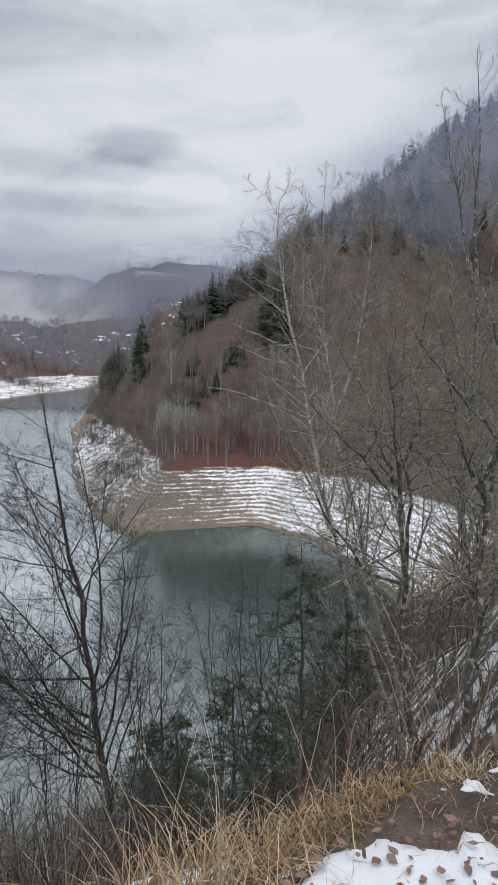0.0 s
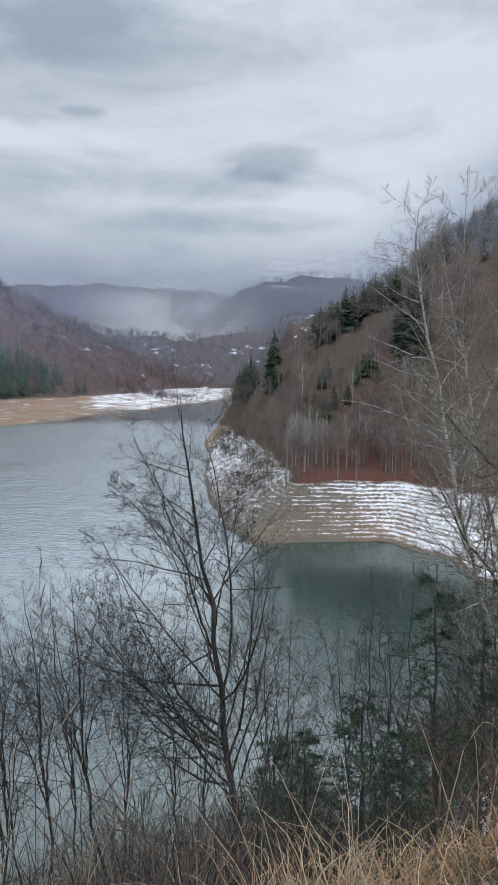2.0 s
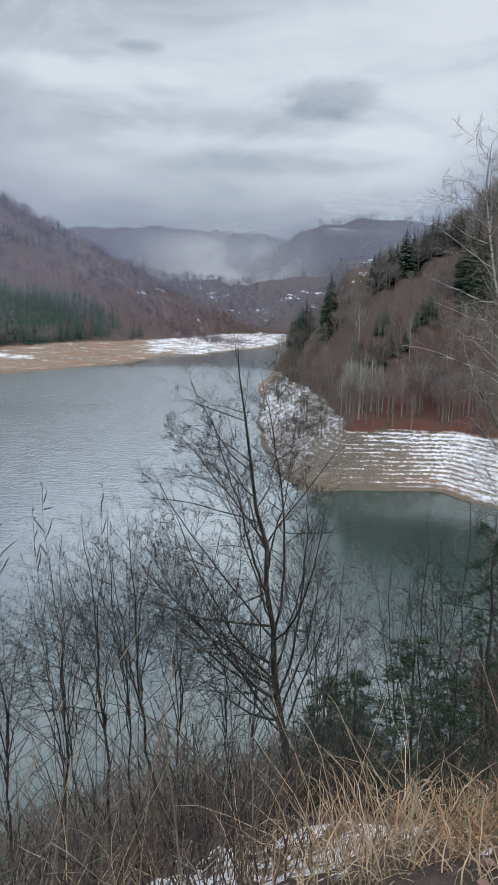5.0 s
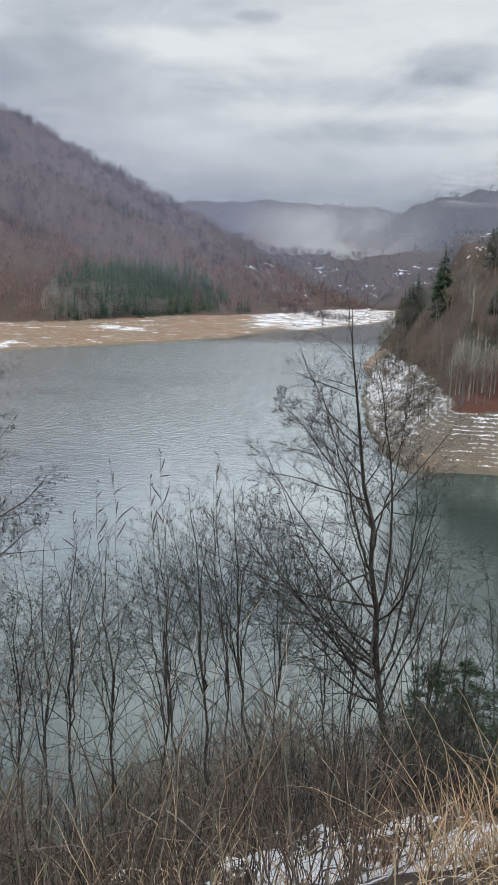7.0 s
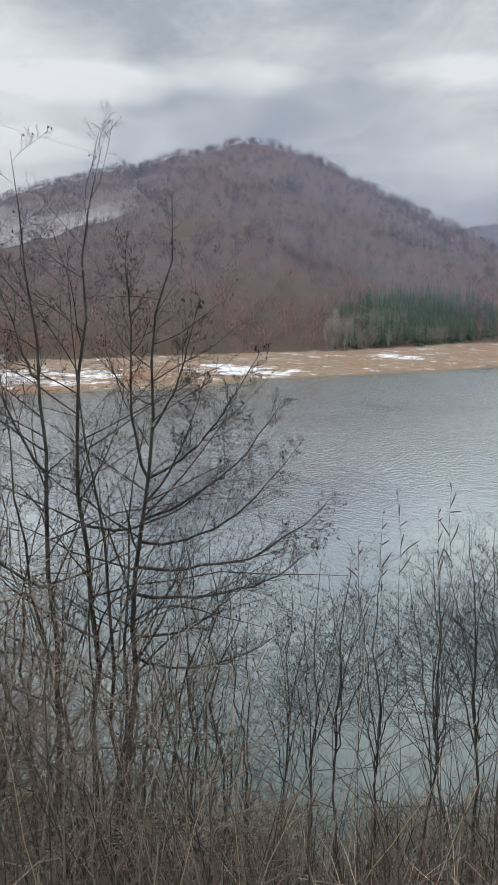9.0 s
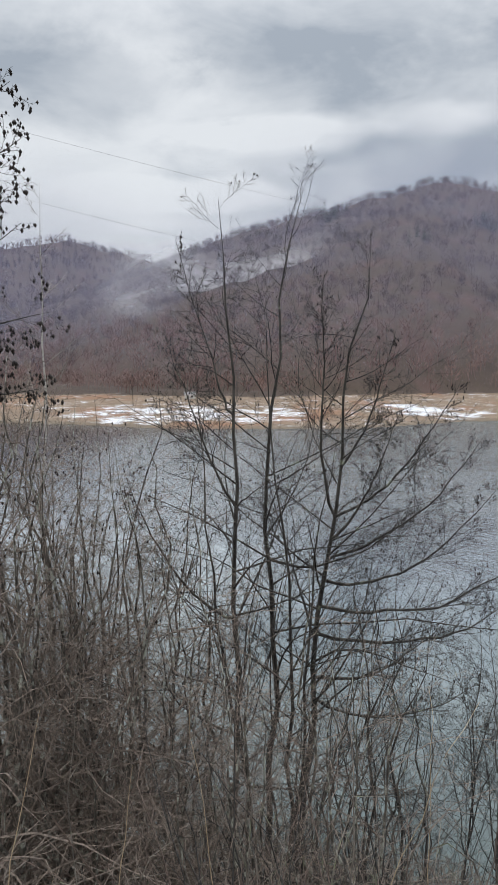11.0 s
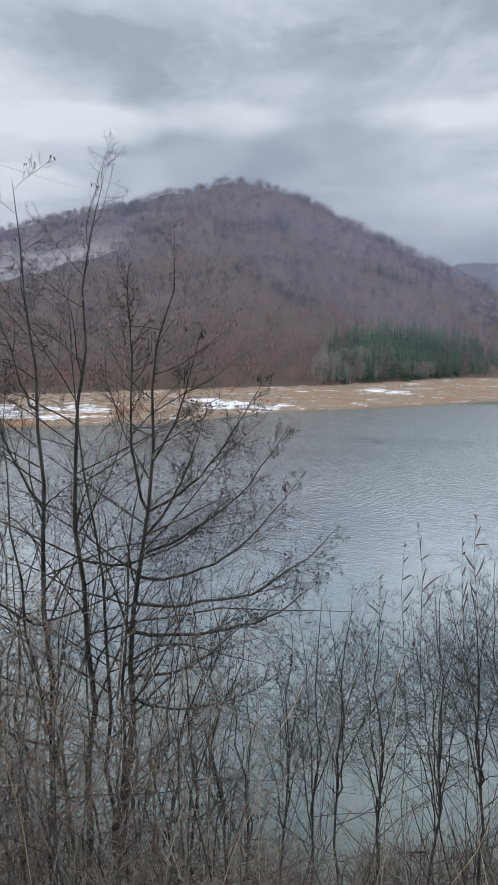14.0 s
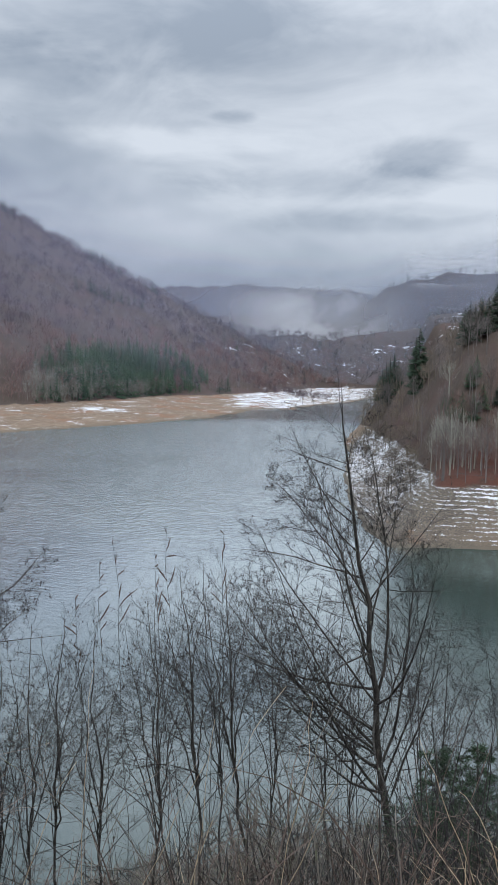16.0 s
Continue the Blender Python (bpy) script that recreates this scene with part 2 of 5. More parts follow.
def mist_haze_nodes(colour, scale, thick, stretch=(1, 1, 1.8), soft=(0.3, 0.7), floor=0.0, edge=0.2):
    """Drifting mist, or haze painted on a sheet: noise decides how much of it lets the view through."""
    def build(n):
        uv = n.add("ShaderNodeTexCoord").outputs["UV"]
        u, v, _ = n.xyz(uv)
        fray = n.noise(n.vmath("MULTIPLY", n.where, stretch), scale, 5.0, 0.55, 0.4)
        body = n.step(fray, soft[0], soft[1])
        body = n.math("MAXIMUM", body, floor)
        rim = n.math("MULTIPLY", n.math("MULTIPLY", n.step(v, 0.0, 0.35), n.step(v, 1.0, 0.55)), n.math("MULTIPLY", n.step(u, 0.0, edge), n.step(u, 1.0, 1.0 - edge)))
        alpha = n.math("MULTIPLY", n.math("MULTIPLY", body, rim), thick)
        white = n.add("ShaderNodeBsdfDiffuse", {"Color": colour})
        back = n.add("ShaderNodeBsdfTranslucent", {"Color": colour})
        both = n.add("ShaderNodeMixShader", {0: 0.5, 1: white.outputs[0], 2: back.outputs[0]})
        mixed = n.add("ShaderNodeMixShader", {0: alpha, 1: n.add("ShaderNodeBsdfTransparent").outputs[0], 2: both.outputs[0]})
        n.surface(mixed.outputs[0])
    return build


M_GROUND = material("ground", ground_nodes)
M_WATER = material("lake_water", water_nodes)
M_ALDER = material("alder_bark", bark_nodes((0.024, 0.022, 0.020), (0.085, 0.079, 0.070)))
M_TWIG = material("alder_twig", bark_nodes((0.016, 0.015, 0.015), (0.054, 0.050, 0.047), 30))
M_GREY = material("grey_bark", bark_nodes((0.042, 0.038, 0.032), (0.15, 0.136, 0.115), 22, (0.36, 0.37, 0.32), 0.52))
M_LICHENTWIG = material("lichen_twig", bark_nodes((0.115, 0.100, 0.078), (0.275, 0.245, 0.198), 26, (0.30, 0.31, 0.22), 0.52))
M_GREYTWIG = material("grey_twig", bark_nodes((0.084, 0.073, 0.062), (0.225, 0.198, 0.168), 26, (0.15, 0.16, 0.10), 0.55))
M_BROWN = material("brown_twig", bark_nodes((0.100, 0.079, 0.066), (0.265, 0.212, 0.176), 26, (0.15, 0.125, 0.095)))
M_BRAMBLE = material("bramble_stem", bark_nodes((0.058, 0.042, 0.034), (0.16, 0.116, 0.094), 26, (0.10, 0.085, 0.06)))
M_BIRCH = material("birch_bark", birch_nodes)
M_BIRCHTWIG = material("birch_twig", bark_nodes((0.16, 0.135, 0.115), (0.36, 0.325, 0.285), 26))
M_CONE = material("alder_cone", speckle_nodes((0.016, 0.012, 0.010), (0.035, 0.025, 0.02), 40))
M_NEEDLE = material("spruce_needles", speckle_nodes((0.018, 0.040, 0.020), (0.045, 0.080, 0.037), 3.0))
M_NEEDLEFAR = material("spruce_wood", wood_nodes((0.022, 0.045, 0.028), (0.035, 0.062, 0.032)))
M_NEEDLESTAND = material("spruce_stand", wood_nodes((0.028, 0.068, 0.036), (0.058, 0.112, 0.05), 0.05))
M_SAPLING = material("grey_saplings", wood_nodes((0.17, 0.175, 0.145), (0.25, 0.24, 0.21)))
M_PALEWOOD = material("pale_saplings", wood_nodes((0.30, 0.295, 0.255), (0.38, 0.365, 0.32)))
M_WOOD = material("bare_wood", wood_nodes((0.066, 0.050, 0.060), (0.140, 0.102, 0.108), 0.012))
M_WOODOLIVE = material("olive_brown_wood", wood_nodes((0.140, 0.118, 0.088), (0.215, 0.172, 0.136), 0.05))
M_WOODDARK = material("dark_brown_bushes", wood_nodes((0.070, 0.058, 0.046), (0.115, 0.094, 0.076), 0.08))
M_WOODRED = material("red_brown_wood", wood_nodes((0.172, 0.106, 0.092), (0.225, 0.144, 0.124), 0.02))
M_WOODGREY = material("grey_wood", wood_nodes((0.128, 0.112, 0.108), (0.20, 0.172, 0.165), 0.02))
M_STRAW = material("dry_grass", speckle_nodes((0.40, 0.30, 0.19), (0.58, 0.46, 0.31), 6.0))
M_STRAWRED = material("rusty_grass", speckle_nodes((0.32, 0.17, 0.09), (0.46, 0.28, 0.16), 6.0))
M_MOSS = material("green_grass", speckle_nodes((0.13, 0.11, 0.045), (0.26, 0.20, 0.10), 6.0))
M_SEED = material("seed_head", speckle_nodes((0.06, 0.04, 0.03), (0.12, 0.08, 0.06), 30))
M_LEAF = material("dead_leaf", speckle_nodes((0.17, 0.09, 0.07), (0.31, 0.19, 0.15), 30.0))
M_LEAFOLD = material("old_leaf", speckle_nodes((0.11, 0.065, 0.05), (0.20, 0.13, 0.095), 30.0))


def snow_nodes(n):
    grain = n.noise(n.where, 9.0, 6.0, 0.6)
    principled(n, n.mix(grain, (0.52, 0.535, 0.57), (0.66, 0.67, 0.69)), 0.55, n.bump(grain, 0.35, 0.04))


M_SNOW = material("old_snow", snow_nodes)
M_STONE = material("mossy_stone", bark_nodes((0.10, 0.075, 0.05), (0.24, 0.19, 0.13), 7, (0.10, 0.105, 0.03), 0.5))
M_WIRE = material("wire", speckle_nodes((0.10, 0.10, 0.11), (0.15, 0.15, 0.16), 2.0, 0.5))
M_PLASTER = material("pale_plaster", speckle_nodes((0.62, 0.60, 0.57), (0.72, 0.70, 0.68), 2.0))
M_ROOF = material("grey_roof", speckle_nodes((0.30, 0.30, 0.31), (0.40, 0.40, 0.41), 2.0))
M_GLASSDARK = material("dark_pane", speckle_nodes((0.03, 0.035, 0.04), (0.05, 0.05, 0.06), 2.0, 0.2))


# ---------------------------------------------------------------- mesh helpers
def mesh_of(name, verts, faces, mat, smooth=False, uv=None):
    """A mesh from arrays: verts (n, 3) and faces (m, 3 or 4)."""
    verts, faces = np.asarray(verts, np.float32), np.asarray(faces, np.int32)
    me = bpy.data.meshes.new(name)
    k = faces.shape[1]
    me.vertices.add(len(verts))
    me.vertices.foreach_set("co", verts.ravel())
    me.loops.add(faces.size)
    me.loops.foreach_set("vertex_index", faces.ravel())
    me.polygons.add(len(faces))
    me.polygons.foreach_set("loop_start", np.arange(0, faces.size, k, dtype=np.int32))
    me.polygons.foreach_set("use_smooth", np.full(len(faces), smooth))
    if uv is not None:
        layer = me.uv_layers.new(name="UVMap")
        layer.data.foreach_set("uv", np.asarray(uv, np.float32)[faces.ravel()].ravel())
    me.update(calc_edges=True)
    me.validate()
    me.materials.append(mat)
    return me


def joined(pieces):
    """Several (verts, faces) as one."""
    vs, fs, o = [], [], 0
    for v, f in pieces:
        vs.append(v)
        fs.append(np.asarray(f) + o)
        o += len(v)
    return np.concatenate(vs), np.concatenate(fs)


def thing(name, place, label, category, group="", kind=""):
    e = new(name)
    e.location = place
    return tagged(e, label, category, group, kind)


def part(name, me, parent, label=""):
    ob = new(name, me)
    ob.parent = parent
    return tagged(ob, label)


def tubes(P, R, sides):
    """Tapered tubes along polylines P (n, k, 3) with radii R (n, k); quads."""
    n, k, _ = P.shape
    T = np.gradient(P, axis=1)
    T /= np.linalg.norm(T, axis=2, keepdims=True) + 1e-9
    ref = np.where(np.abs(T[..., 2:3]) > 0.9, np.array([1.0, 0, 0]), np.array([0, 0, 1.0]))
    A = np.cross(T, ref)
    A /= np.linalg.norm(A, axis=2, keepdims=True) + 1e-9
    B = np.cross(T, A)
    ang = np.arange(sides) * 2 * np.pi / sides
    V = P[:, :, None] + R[:, :, None, None] * (np.cos(ang)[:, None] * A[:, :, None] + np.sin(ang)[:, None] * B[:, :, None])
    idx = np.arange(n * k * sides).reshape(n, k, sides)
    nxt = np.roll(idx, -1, axis=2)
    F = np.stack([idx[:, :-1], nxt[:, :-1], nxt[:, 1:], idx[:, 1:]], -1).reshape(-1, 4)
    return V.reshape(-1, 3), F


rng = np.random.default_rng(7)


def polar(az, dist):
    return np.array([-math.sin(radians(az)) * dist, math.cos(radians(az)) * dist])


# ---------------------------------------------------------------- plan of the land
SHORE = np.array([
    (16, 76), (14, 64), (9, 53), (3, 44), (-5, 36), (-14, 29), (-20, 23.5), (-33, 14), (-54, 0), (-75, -20), (-110, -45), (-180, -70), (-300, -60),
    (-345, 10), (-300, 62), (-271, 88), (-246, 107), (-227, 132), (-207, 169), (-209, 226), (-200, 255), (-192, 282), (-183, 313), (-172, 369), (-176, 430),
    (-186, 476), (-158, 488), (-163, 560), (-150, 640), (-172, 850), (-158, 850), (-96, 500), (-68, 276), (-53, 215), (-40, 160), (-27, 119), (-20, 106),
    (-10, 109), (1, 111), (10, 101), (14, 88)], float)


def shore_distance(x, y):
    """Metres inland of the water's edge, negative on the lake."""
    best = np.full(x.shape, 1e9)
    inside = np.zeros(x.shape, bool)
    for (ax, ay), (bx, by) in zip(SHORE, np.roll(SHORE, -1, 0)):
        dx, dy = bx - ax, by - ay
        t = np.clip(((x - ax) * dx + (y - ay) * dy) / (dx * dx + dy * dy), 0, 1)
        best = np.minimum(best, (x - ax - t * dx) ** 2 + (y - ay - t * dy) ** 2)
        cross = (ay > y) != (by > y)
        with np.errstate(divide="ignore", invalid="ignore"):
            inside ^= cross & (x < dx * (y - ay) / (dy if dy else 1e-9) + ax)
    return np.where(inside, -1, 1) * np.sqrt(best)


def crest(points, tree):
    """A ridge line from rows of bearing, distance and elevation of the treetops on it."""
    return [(*polar(a, d), 26 + d * math.tan(radians(e)) - tree) for a, d, e in points]


# bearing, distance and elevation of the treetops along the two main crests
PROMONTORY_CREST = ((12.0, 285, -3.6), (11.2, 275, -0.9), (10.2, 262, 0.7), (8.4, 222, 2.7), (6.5, 204, 4.4), (4.5, 198, 5.0), (2.8, 204, 5.9), (0.9, 216, 7.0), (-1.7, 234, 8.4), (-5.2, 280, 11.0),
                    (-8.2, 315, 12.6), (-12.8, 380, 16.2), (-18, 450, 18.9), (-32, 560, 22))
MOUNTAIN_CREST = ((67, 1120, 6.2), (62.7, 1060, 8.4), (58.6, 1000, 10.6), (54.3, 960, 11.7), (50, 930, 12.3), (45, 900, 13.5), (41.3, 880, 12.5), (38.5, 866, 11.7), (36.2, 858, 11.1), (33.5, 842, 10.4),
                  (30.7, 818, 9.1), (27.3, 780, 7.9), (24.3, 750, 6.4), (21.3, 718, 4.9), (19.5, 696, 4.0), (17.7, 676, 2.6), (16, 660, 1.2))
RIDGES = [  # line, fall to its sides, steeper fall behind it
    (crest(PROMONTORY_CREST, 9), 0.55, 1.3),
    (crest(MOUNTAIN_CREST, 13), 0.42),
    (crest([(66, 1500, 7.0), (70, 1500, 8.5), (73.8, 1480, 9.2), (81, 1450, 8.2), (95, 1400, 9.0), (120, 1300, 9.0)], 12), 0.36),
    (crest([(19.4, 1000, 3.4), (18, 1000, 4.1), (16.2, 1000, 4.4), (13.6, 1000, 4.6), (11.4, 1000, 4.9), (7, 1050, 5.4)], 10), 0.30),
    (crest([(14.4, 1500, 3.0), (13.1, 1500, 5.0), (12.2, 1500, 6.2), (10.5, 1500, 7.2), (9.2, 1500, 7.7), (6.5, 1500, 8.15), (4.8, 1500, 8.2), (3, 1500, 7.9), (-6, 1550, 8.6)], 12), 1.0),
    (crest([(36, 3200, 6.4), (25.3, 3000, 6.9), (22.3, 3000, 7.15), (18, 3000, 6.85), (13.8, 3000, 6.75), (12.8, 3000, 6.2), (4, 3000, 6.0)], 12), 0.30),
    ([(-500, -420, 120), (-100, -260, 110), (150, -200, 120), (420, -80, 170), (600, 200, 200)], 0.40),
]


def bumps(x, y, scale, seed):
    """Cheap smooth unevenness, about -1 to 1."""
    out = np.zeros(x.shape)
    r = np.random.default_rng(seed)
    for i in range(7):
        a = r.uniform(0, 2 * np.pi)
        f = 2 * np.pi / scale * r.uniform(0.6, 1.9)
        out += np.sin((x * np.cos(a) + y * np.sin(a)) * f + r.uniform(0, 6.28) + 1.3 * np.sin((x * np.sin(a) - y * np.cos(a)) * f * 0.6 + i))
    return out / 4.0


def smooth_min(a, b, k):
    h = np.clip(0.5 + 0.5 * (b - a) / k, 0, 1)
    return b * (1 - h) + a * h - k * h * (1 - h)


def land_height(x, y):
    x, y = np.asarray(x, float), np.asarray(y, float)
    r = np.hypot(x, y)
    s = shore_distance(x, y) + bumps(x, y, 16, 3) * np.clip(r / 150, 0.1, 1.0) * 0.9 + bumps(x, y, 60, 4) * np.clip((r - 200) / 200, 0, 1) * 4
    cap = np.full(x.shape, 9.0)
    for line, fall, *behind in RIDGES:
        for (ax, ay, az), (bx, by, bz) in zip(line, line[1:]):
            dx, dy = bx - ax, by - ay
            t = np.clip(((x - ax) * dx + (y - ay) * dy) / (dx * dx + dy * dy), 0, 1)
            d = np.hypot(x - ax - t * dx, y - ay - t * dy)
            side = np.where((dx * (y - ay) - dy * (x - ax) > 0) | (x < ax - 2), behind[0], fall) if behind else fall
            cap = np.maximum(cap, az + t * (bz - az) - side * (np.sqrt(d * d + 144) - 12))
    cap = cap + bumps(x, y, 130, 5) * np.clip((r - 250) / 500, 0, 1) * 6 + bumps(x, y, 45, 6) * np.clip((r - 120) / 300, 0, 1) * 1.6
    # slope of the bare bank: steep round the cove, gentle across the lake
    across = np.clip((-x - 90) / 60, 0, 1)
    bank = 0.62 * (1 - across) + 0.085 * across
    bank = bank - 0.22 * np.clip(1 - np.hypot(x + 36, y - 160) / 46, 0, 1) + 0.55 * np.clip(1 - np.hypot(x + 60, y - 262) / 62, 0, 1)
    bare = np.where(s > 0, s * bank, np.maximum(s * 0.35, -14))
    woods = FULL + (s - FULL / bank) * (1.5 * (1 - across) + 0.62 * across)
    slope = np.where(s * bank < FULL, bare, woods)
    h = np.where(s > 0, smooth_min(slope, np.maximum(cap, 2.0), 3.0), bare)
    # the bank under the path, and the level verge on which the path runs
    own = smooth_min(s * (0.70 + 0.25 * np.clip((x - 1) / 6, 0, 1)), 24.2 + bumps(x, y, 3.0, 8) * 0.04 + np.clip(-y - 6, 0, 60) * 0.12, 0.9)
    lip = np.maximum(0.75 * -x + 0.66 * y - 1.30, y - 2.56 - 0.25 * np.clip((x - 0.1) / 0.5, 0, 1) - 0.08 * x) + (bumps(x, y, 1.6, 28) + 0.5 * bumps(x, y, 0.6, 29)) * 0.16 * np.clip(-x - 0.2, 0, 1)
    lip = np.maximum(lip, 0)
    own = np.maximum(own, 24.2 - 0.76 * lip - 0.012 * lip ** 2 + bumps(x, y, 1.3, 18) * 0.02)
    own = np.where(s > 0, own + bumps(x, y, 5.0, 9) * 0.07, own)
    w = np.clip((74 - np.hypot(x - 5, y + 5)) / 18, 0, 1) * (s > 0)
    h = h * (1 - w) + own * w
    # steps left by the falling water
    step = np.floor(h / 0.52) * 0.52 + 0.52 * np.clip((h / 0.52 % 1 - 0.45) / 0.55, 0, 1) ** 1.5
    v = np.clip((70 - np.hypot(x, y - 122)) / 25, 0, 1) * ((h > 0) & (h < FULL)) * (1 - w)
    return h * (1 - v * 0.8) + step * v * 0.8


def height_at(x, y):
    return float(land_height(np.array([x]), np.array([y]))[0])


# ---------------------------------------------------------------- ground and water
azs = np.concatenate([np.arange(-27, 92, 0.36), np.arange(92, 333, 3.0)])
rings = np.concatenate([[0.0, 0.25], np.geomspace(0.5, 74, 75)[:-1], np.arange(74, 185, 0.8), np.geomspace(185, 480, 50)[1:], np.geomspace(480, 4600, 65)[1:]])
ga, gr = np.meshgrid(np.radians(azs), rings, indexing="ij")
gx, gy = -np.sin(ga) * gr, np.cos(ga) * gr
gz = land_height(gx, gy)
verts = np.stack([gx, gy, gz], -1).reshape(-1, 3)
na, nr = len(azs), len(rings)
idx = np.arange(na * nr).reshape(na, nr)
nxt = np.roll(idx, -1, axis=0)
quads = np.stack([idx[:, :-1], idx[:, 1:], nxt[:, 1:], nxt[:, :-1]], -1).reshape(-1, 4)
ground = new("ground", mesh_of("ground", verts, quads, M_GROUND, smooth=True))
tagged(ground, "wooded hills and bare muddy banks with patches of thin snow", "ground", kind="structure")

wx, wy = np.meshgrid(np.linspace(-420, 80, 26), np.linspace(-130, 900, 51), indexing="ij")
wi = np.arange(26 * 51).reshape(26, 51)
lake = new("water", mesh_of("water", np.stack([wx, wy, wx * 0], -1).reshape(-1, 3),
                            np.stack([wi[:-1, :-1], wi[1:, :-1], wi[1:, 1:], wi[:-1, 1:]], -1).reshape(-1, 4), M_WATER, smooth=True))
tagged(lake, "calm grey-green reservoir water with a rippled stretch", "lake", kind="structure")


# ---------------------------------------------------------------- woods seen from afar
def bare_template(twigs, seed, spread=0.20, low=0.30, wide=0.012, inner=(0.0, 0.45), rise=(0.5, 1.5)):
    """A leafless tree one metre tall: a stem and many thin limbs; triangles."""
    r = np.random.default_rng(seed)
    V, F = tubes(np.array([[[0, 0, -0.08], [0.01, 0, 0.4], [0, 0.01, 0.97]]]), np.array([[0.014, 0.010, 0.003]]), 3)
    tri = np.concatenate([F[:, [0, 1, 2]], F[:, [0, 2, 3]]])
    z0 = r.uniform(low, 0.85, twigs)
    a = r.uniform(0, 2 * np.pi, twigs)
    out = spread * r.uniform(0.35, 1.0, twigs) * np.sin(np.clip((z0 - low + 0.2) / (1.15 - low), 0, 1) * np.pi) ** 0.5
    top = np.minimum(z0 + out * r.uniform(*rise, twigs) + 0.06, 1.0 - 0.5 * out * out / spread)
    foot = np.stack([np.cos(a) * 0.006, np.sin(a) * 0.006, z0], 1)
    # limbs start anywhere inside the crown
    foot[:, :2] += np.stack([np.cos(a), np.sin(a)], 1) * (out * r.uniform(*inner, twigs))[:, None]
    tip = np.stack([np.cos(a) * out, np.sin(a) * out, top], 1)
    turn = r.uniform(0, 2 * np.pi, twigs)
    side = np.stack([np.cos(turn), np.sin(turn), np.zeros(twigs)], 1) * wide
    v = np.stack([foot - side, foot + side, tip], 1).reshape(-1, 3)
    f = np.arange(len(v)).reshape(-1, 3) + len(V)
    return np.vstack([V, v]), np.vstack([tri, f])


def spruce_template(whorls, boughs, seed, wide=0.17, low=0.06):
    """A spruce one metre tall: a stem and drooping boughs; triangles."""
    r = np.random.default_rng(seed)
    V, F = tubes(np.array([[[0, 0, -0.05], [0, 0, 0.5], [0, 0, 0.99]]]), np.array([[0.016, 0.010, 0.002]]), 3)
    vs, fs = [V], [np.concatenate([F[:, [0, 1, 2]], F[:, [0, 2, 3]]])]
    o = len(V)
    for i in range(whorls):
        t = i / (whorls - 1)
        z = low + (0.965 - low) * t
        reach = wide * (1 - t) ** 0.8 + 0.012
        for j in range(boughs):
            a = r.uniform(0, 2 * np.pi)
            L = reach * r.uniform(0.65, 1.15)
            d, s = np.array([math.cos(a), math.sin(a), 0]), np.array([-math.sin(a), math.cos(a), 0]) * L * 0.30
            base, zz = d * 0.004, z + r.uniform(-0.02, 0.02)
            p = [base + (0, 0, zz), d * L * 0.6 + s + (0, 0, zz - 0.22 * L), d * L + (0, 0, zz - 0.18 * L), d * L * 0.6 - s + (0, 0, zz - 0.22 * L), d * L * 0.55 + (0, 0, zz + 0.02 * L)]
            vs.append(np.array(p))
            fs.append(np.array([[0, 1, 4], [1, 2, 4], [2, 3, 4], [3, 0, 4]]) + o)
            o += 5
    return np.vstack(vs), np.vstack(fs)


def scatter(templates, places, heights, girth=1.0):
    """Copies of the templates, one at each place, as arrays."""
    out, pick = [], rng.integers(0, len(templates), len(places))
    for k, (V, F) in enumerate(templates):
        P, H = places[pick == k], heights[pick == k]
        if not len(P):
            continue
        a = rng.uniform(0, 2 * np.pi, len(P))
        g = girth * rng.uniform(0.8, 1.25, len(P))
        lean = rng.normal(0, 0.04, (len(P), 2))
        x = (V[None, :, 0] * np.cos(a)[:, None] - V[None, :, 1] * np.sin(a)[:, None]) * g[:, None] + V[None, :, 2] * lean[:, :1]
        y = (V[None, :, 0] * np.sin(a)[:, None] + V[None, :, 1] * np.cos(a)[:, None]) * g[:, None] + V[None, :, 2] * lean[:, 1:]
        v = np.stack([x, y, np.broadcast_to(V[None, :, 2], x.shape)], -1) * H[:, None, None] + P[:, None]
        f = F[None] + (np.arange(len(P)) * len(V))[:, None, None]
        out.append((v.reshape(-1, 3), f.reshape(-1, 3)))
    return joined(out)


def on_land(n, az0, az1, d0, d1, low=FULL + 0.4, high=1e9):
    """n random places on wooded ground between two bearings and distances."""
    a = np.radians(rng.uniform(az0, az1, n))
    d = np.sqrt(rng.uniform(d0 * d0, d1 * d1, n))
    x, y = -np.sin(a) * d, np.cos(a) * d
    z = land_height(x, y)
    ok = (z > low) & (z < high)
    return np.stack([x, y, z], 1)[ok]


def forest(name, templates, places, heights, mat, label, girth=1.0):
    v, f = scatter(templates, places, heights, girth)
    return tagged(new(name, mesh_of(name, v, f, mat)), label, "woods", kind="stuff")


BARE_FAR = [bare_template(40, i, 0.46, 0.26, 0.016, (0.25, 0.75), (0.0, 0.7)) for i in range(6)]
BARE_MID = [bare_template(145, 20 + i, 0.42, 0.40, 0.0048, (0.05, 0.80), (-0.25, 0.9)) for i in range(6)]
BARE_DIST = [bare_template(16, 40 + i, 0.48, 0.12, 0.035) for i in range(4)]
SPRUCE_FAR = [spruce_template(9, 4, i, 0.19) for i in range(3)]
SPRUCE_UPPER = [spruce_template(13, 6, 30 + i, 0.22) for i in range(3)]
SPRUCE_MID = [spruce_template(22, 9, 10 + i) for i in range(4)]


def drift(P, scale, seed):
    return bumps(P[:, 0], P[:, 1], scale, seed)


